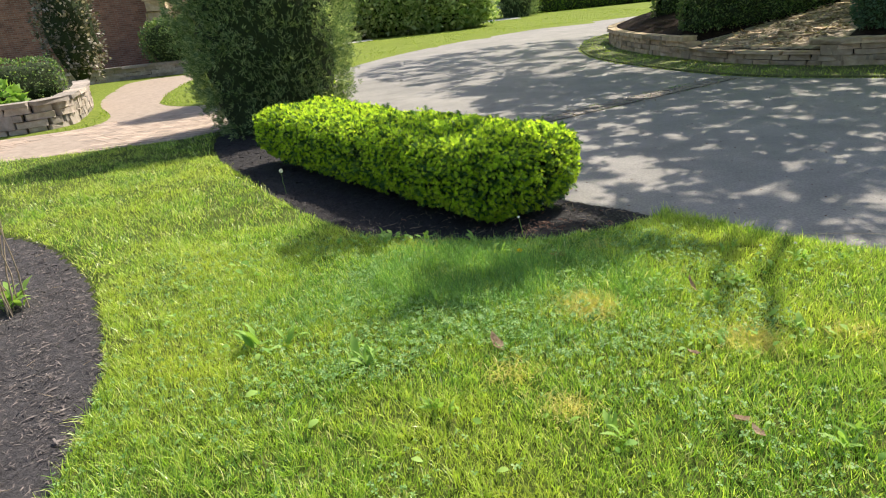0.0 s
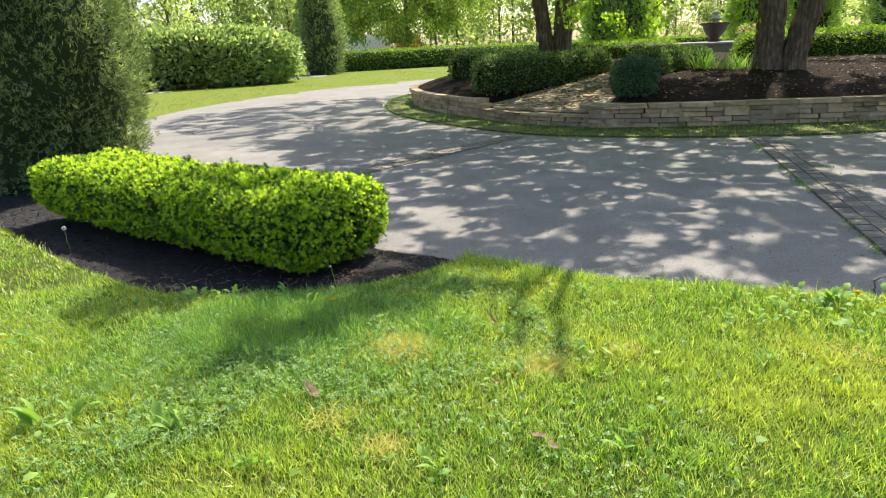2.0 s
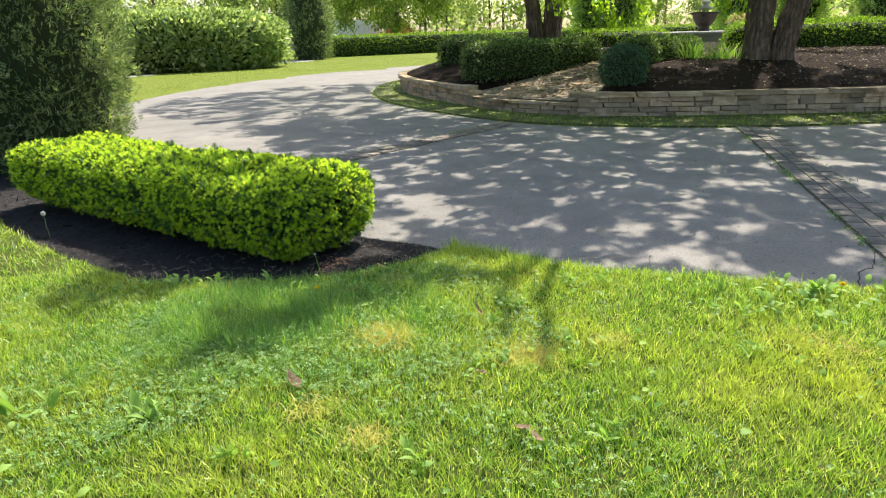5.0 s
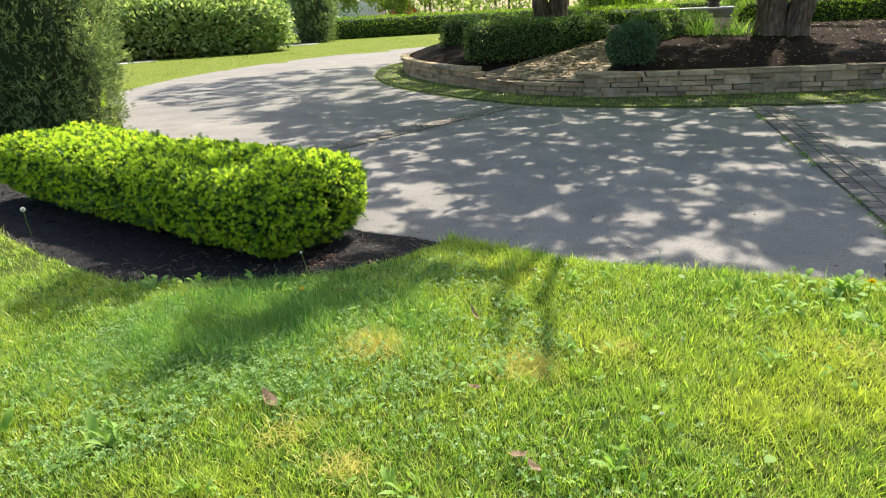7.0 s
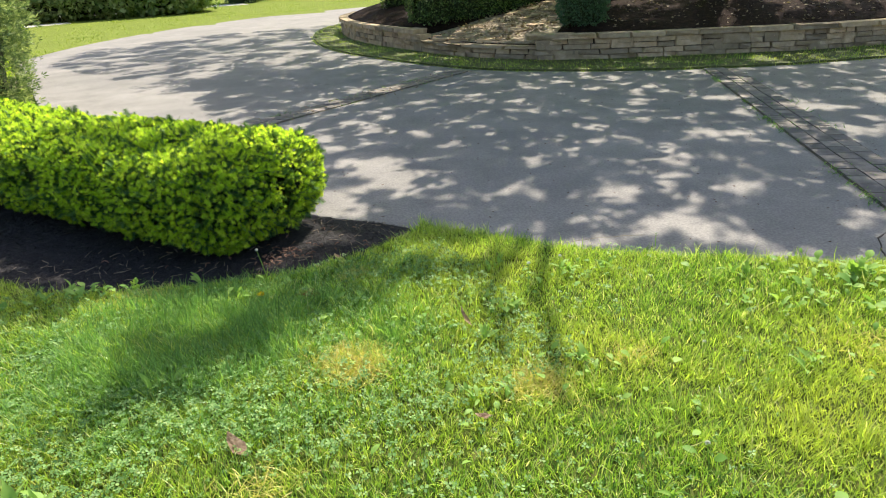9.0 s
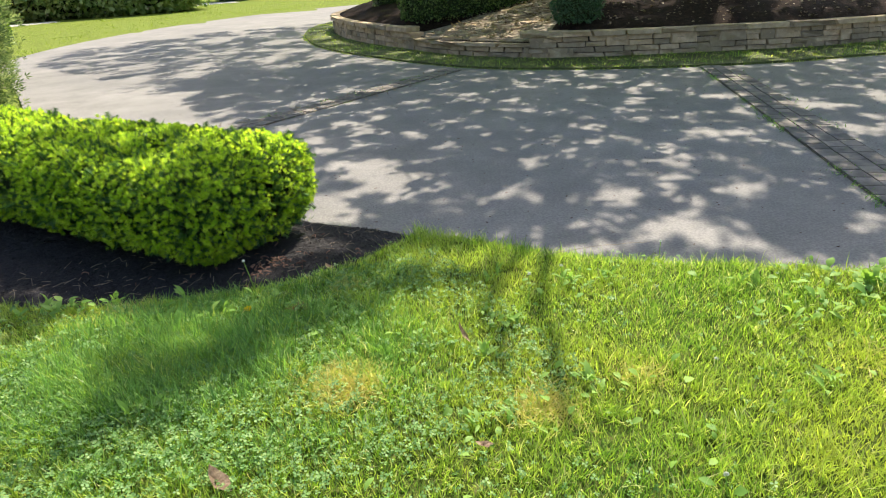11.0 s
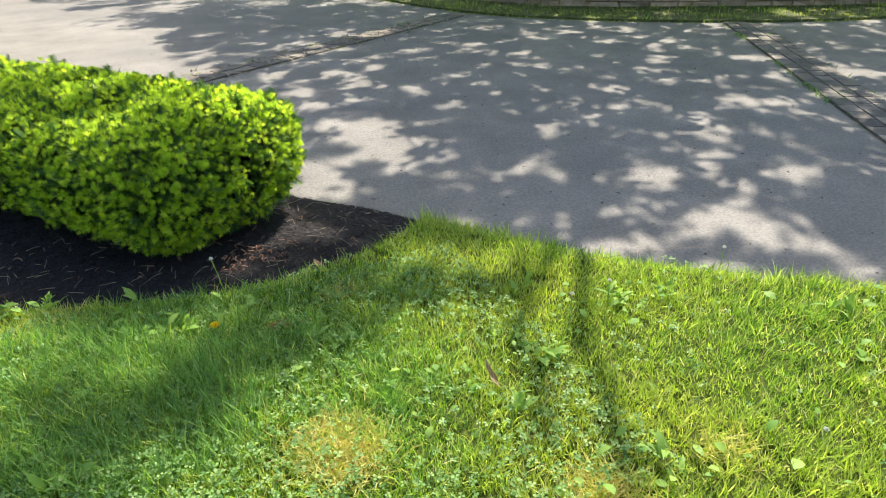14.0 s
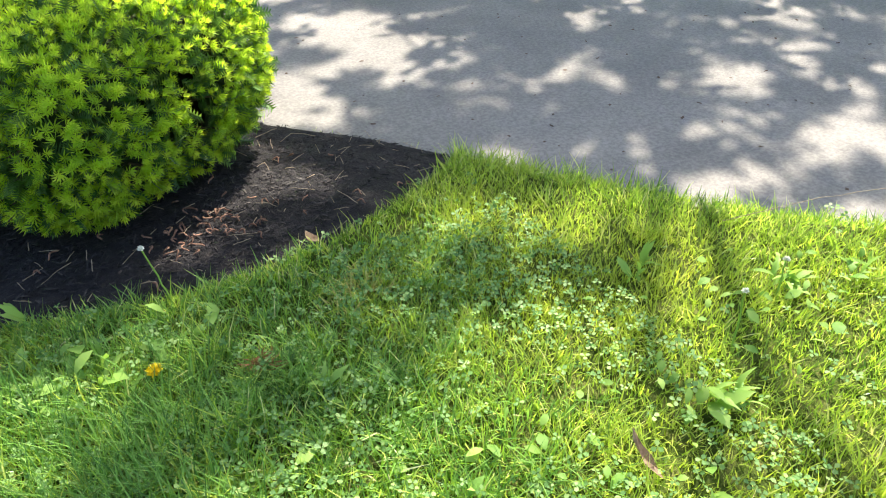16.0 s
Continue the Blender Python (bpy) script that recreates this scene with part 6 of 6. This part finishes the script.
tagged(new("catkins", mesh_np("catkins", v, f, [M_catkin], True)), "curled reddish fallen catkins on the mulch", "debris", kind="stuff")
_sets = []
for k in range(420):
    x, y = (rng.uniform(-0.8, 1.7), rng.uniform(4.0, 5.0)) if k < 260 else (rng.uniform(-4.2, -1.5), rng.uniform(1.2, 5.5))
    poly, zf = (BED, bed_z) if k < 260 else (NEAR_BED, near_bed_z)
    if not inside(poly, np.array([x]), np.array([y]))[0]:
        continue
    z = float(zf(np.array([x]), np.array([y]))[0]) + 0.014
    a, L = rng.random() * 6.28, rng.uniform(0.015, 0.07) * (1 if k % 9 else 1.7)
    _sets.append(tube(limb_path((x, y, z), (x + L * math.cos(a), y + L * math.sin(a), z + rng.uniform(0, 0.02)), 0.03, 5), np.linspace(0.0016, 0.0009, 5), 4))
v, f = joined(*_sets)
tagged(new("fallen_twigs", mesh_np("fallen_twigs", v, f, [M_stalk])), "thin pale fallen twigs and stalks on the mulch", "debris", kind="stuff")


def stalk_plant(x, y):
    z = float(near_bed_z(np.array([x]), np.array([y]))[0])
    root = tagged(empty("perennial", x, y, z), "dry brown stalks with fresh leaves sprouting at the base", "plant")
    for k in range(12):
        b = np.array([x + rng.normal() * 0.05, y + rng.normal() * 0.05, z - 0.01])
        e = b + np.array([rng.normal() * 0.08, rng.normal() * 0.08, rng.uniform(0.5, 0.95)])
        v, f = tube(limb_path(b, e, 0, 8, 0.03), np.linspace(0.006, 0.003, 8), 6)
        child("stalk", mesh_np("stalk", v, f, [M_stalk], True), root)
    for k in range(30):
        s = rng.uniform(0.10, 0.2)
        place_piece("leaf", WEED_LEAVES[k % 4], root, x + rng.normal() * 0.05, y + rng.normal() * 0.05, z + rng.uniform(0, 0.08), s * 1.3, s, s, rng.random() * 360, rng.uniform(10, 60))


stalk_plant(-2.82, 3.75)

# ---- driveway details: brick bands, cracks, debris ----


def paver_mesh(seed):
    r = random.Random(seed)
    bm = bmesh.new()
    bmesh.ops.create_cube(bm, size=1.0)
    bmesh.ops.bevel(bm, geom=[e for e in bm.edges if e.verts[0].co.z > 0 and e.verts[1].co.z > 0], offset=0.05, segments=1, affect='EDGES')
    for w in bm.verts:
        w.co += Vector((r.uniform(-0.02, 0.02), r.uniform(-0.02, 0.02), r.uniform(-0.04, 0.04)))
    me = bpy.data.meshes.new("paver")
    bm.to_mesh(me)
    bm.free()
    return me


PAVERS = [paver_mesh(20 + k) for k in range(6)]
WALK_PAVERS = [m.copy() for m in PAVERS]
for m in PAVERS:
    m.materials.append(M_paver)
for m in WALK_PAVERS:
    m.materials.append(M_pathpaver)


def brick_band(a, b, rows, width, label, weeds, seed):
    r = random.Random(seed)
    a, b = np.array(a), np.array(b)
    d = unit(b - a)
    nrm = np.array([d[1], -d[0]])
    L = float(np.linalg.norm(b - a))
    ang = math.degrees(math.atan2(d[1], d[0]))
    root = tagged(empty("paver_band", *((a + b) / 2), DRIVE_Z), label, "paving", kind="structure")
    bm = bmesh.new()
    q = [a - nrm * width / 2, b - nrm * width / 2, b + nrm * width / 2, a + nrm * width / 2]
    bm.faces.new([bm.verts.new((p[0], p[1], DRIVE_Z + 0.004)) for p in q])
    part("joint_sand", bm, M_joint, root)
    rw = (width - 0.03) / rows
    for k in range(rows):
        u = r.uniform(0, 0.1)
        while u < L - 0.1:
            w = r.uniform(0.19, 0.215)
            c = a + d * (u + w / 2) + nrm * ((k + 0.5) * rw - width / 2 + 0.015)
            place_piece("paver", r.choice(PAVERS), root, c[0], c[1], DRIVE_Z + 0.002 + r.uniform(-0.002, 0.003), w - 0.012, rw - 0.013, 0.026, ang + r.uniform(-1.2, 1.2), r.uniform(-0.8, 0.8), r.uniform(-0.8, 0.8))
            u += w
    n = weeds
    u = rng.random(n) ** 1.0 * L
    keep = wave(u, u * 0.3, 3.1, seed) + 0.6 * wave(u, u * 0.2, 11.0, seed + 2) + rng.normal(size=n) * 0.3 > 0.3
    u = u[keep]
    n = len(u)
    off = np.where(rng.random(n) < 0.6, -width / 2, rng.choice([-width / 6, width / 6, width / 2], n)) + rng.normal(size=n) * 0.035
    P = np.stack([a[0] + d[0] * u + nrm[0] * off, a[1] + d[1] * u + nrm[1] * off, np.full(n, DRIVE_Z + 0.004)], 1)
    aa = rng.random(n) * 6.28
    h = rng.uniform(0.012, 0.055, n)
    v, f = scatter(BLADE_V, BLADE_F, P, frames(np.stack([np.cos(aa), np.sin(aa), np.full(n, 0.8)], 1), None), np.stack([np.full(n, 0.009), h, h], 1))
    tagged(child("moss", mesh_np("moss", v, f, [M_clover]), root), "tufts of moss and weed in the joints", kind="stuff")


brick_band((4.43, 2.31), (8.75, 8.57), 3, 0.53, "three-row grey brick band across the concrete drive, weedy joints", 2600, 3)
brick_band((0.05, 8.1), (5.3, 11.17), 2, 0.36, "two-row brick band across the concrete drive, worn and weedy", 1500, 6)

n = 900
u, w = rng.random(n), rng.normal(size=n) * 0.13
x, y = 0.05 + 5.25 * u + 0.505 * w, 8.1 + 3.07 * u - 0.863 * w
v, f = scatter(CHIP_V, CHIP_F, np.stack([x, y, np.full(n, DRIVE_Z + 0.012)], 1), frames(rng.normal(size=(n, 3)) * np.array([1, 1, 0.1]), (0, 0, 1), 0.3), np.stack([rng.uniform(0.02, 0.07, n), rng.uniform(0.012, 0.03, n), np.full(n, 0.008)], 1))
tagged(new("band_litter", mesh_np("band_litter", v, f, [M_litter])), "tan dry litter caught along the worn brick band", "debris", kind="stuff")
_sets = []
for pts in ([(4.0, 2.75), (4.25, 2.95), (4.45, 3.0), (4.72, 3.2), (4.85, 3.22)],):
    q = smooth_line(pts, 0.05) + rng.normal(size=(len(smooth_line(pts, 0.05)), 2)) * 0.006
    _sets.append(tube(np.column_stack([q, np.full(len(q), DRIVE_Z - 0.002)]), np.full(len(q), 0.006), 5, 0.3))
v, f = joined(*_sets)
tagged(new("driveway_crack", mesh_np("driveway_crack", v, f, [M_mortar])), "dark hairline cracks in the concrete", "crack", kind="stuff")
n = 1500
x, y = rng.uniform(0.5, 12, n), rng.uniform(2.4, 16, n)
_k = inside(DRIVE, x, y) & ~inside(KERB, x, y)
x, y = x[_k], y[_k]
n = len(x)
v, f = scatter(CHIP_V, CHIP_F, np.stack([x, y, np.full(n, DRIVE_Z + 0.003)], 1), frames(rng.normal(size=(n, 3)) * np.array([1, 1, 0.1]), (0, 0, 1), 0.3), np.stack([rng.uniform(0.008, 0.03, n), rng.uniform(0.005, 0.018, n), np.full(n, 0.006)], 1))
tagged(new("driveway_debris", mesh_np("driveway_debris", v, f, [M_bits])), "small dark bits of leaf and bud scales on the concrete", "debris", kind="stuff")

# sunlit brick pavers of the garden walk, the stretch nearest the lawn
_r = random.Random(9)
_rows = 0
yy = 9.0
while yy < 13.6:
    xx = -8.4 + (0.14 if _rows % 2 else 0)
    while xx < -3.0:
        if inside(WALK, np.array([xx]), np.array([yy]))[0] and edge_dist(WALK, np.array([xx]), np.array([yy]), True)[0] > 0.14:
            place_piece("paver", _r.choice(WALK_PAVERS), walkway, xx, yy, float(lawn_z(xx, yy)) - 0.02, 0.272, 0.165, 0.03, 0)
        xx += 0.28
    yy += 0.175
    _rows += 1

v, f = tube(limb_path((2.0, 3.42, 0.02), (2.62, 3.3, 0.0), 0.02, 10, 0.01), np.full(10, 0.0012), 5)
tagged(new("stray_stalk", mesh_np("stray_stalk", v, f, [M_stalk])), "thin pale dry stalk lying across the grass tips", "debris")
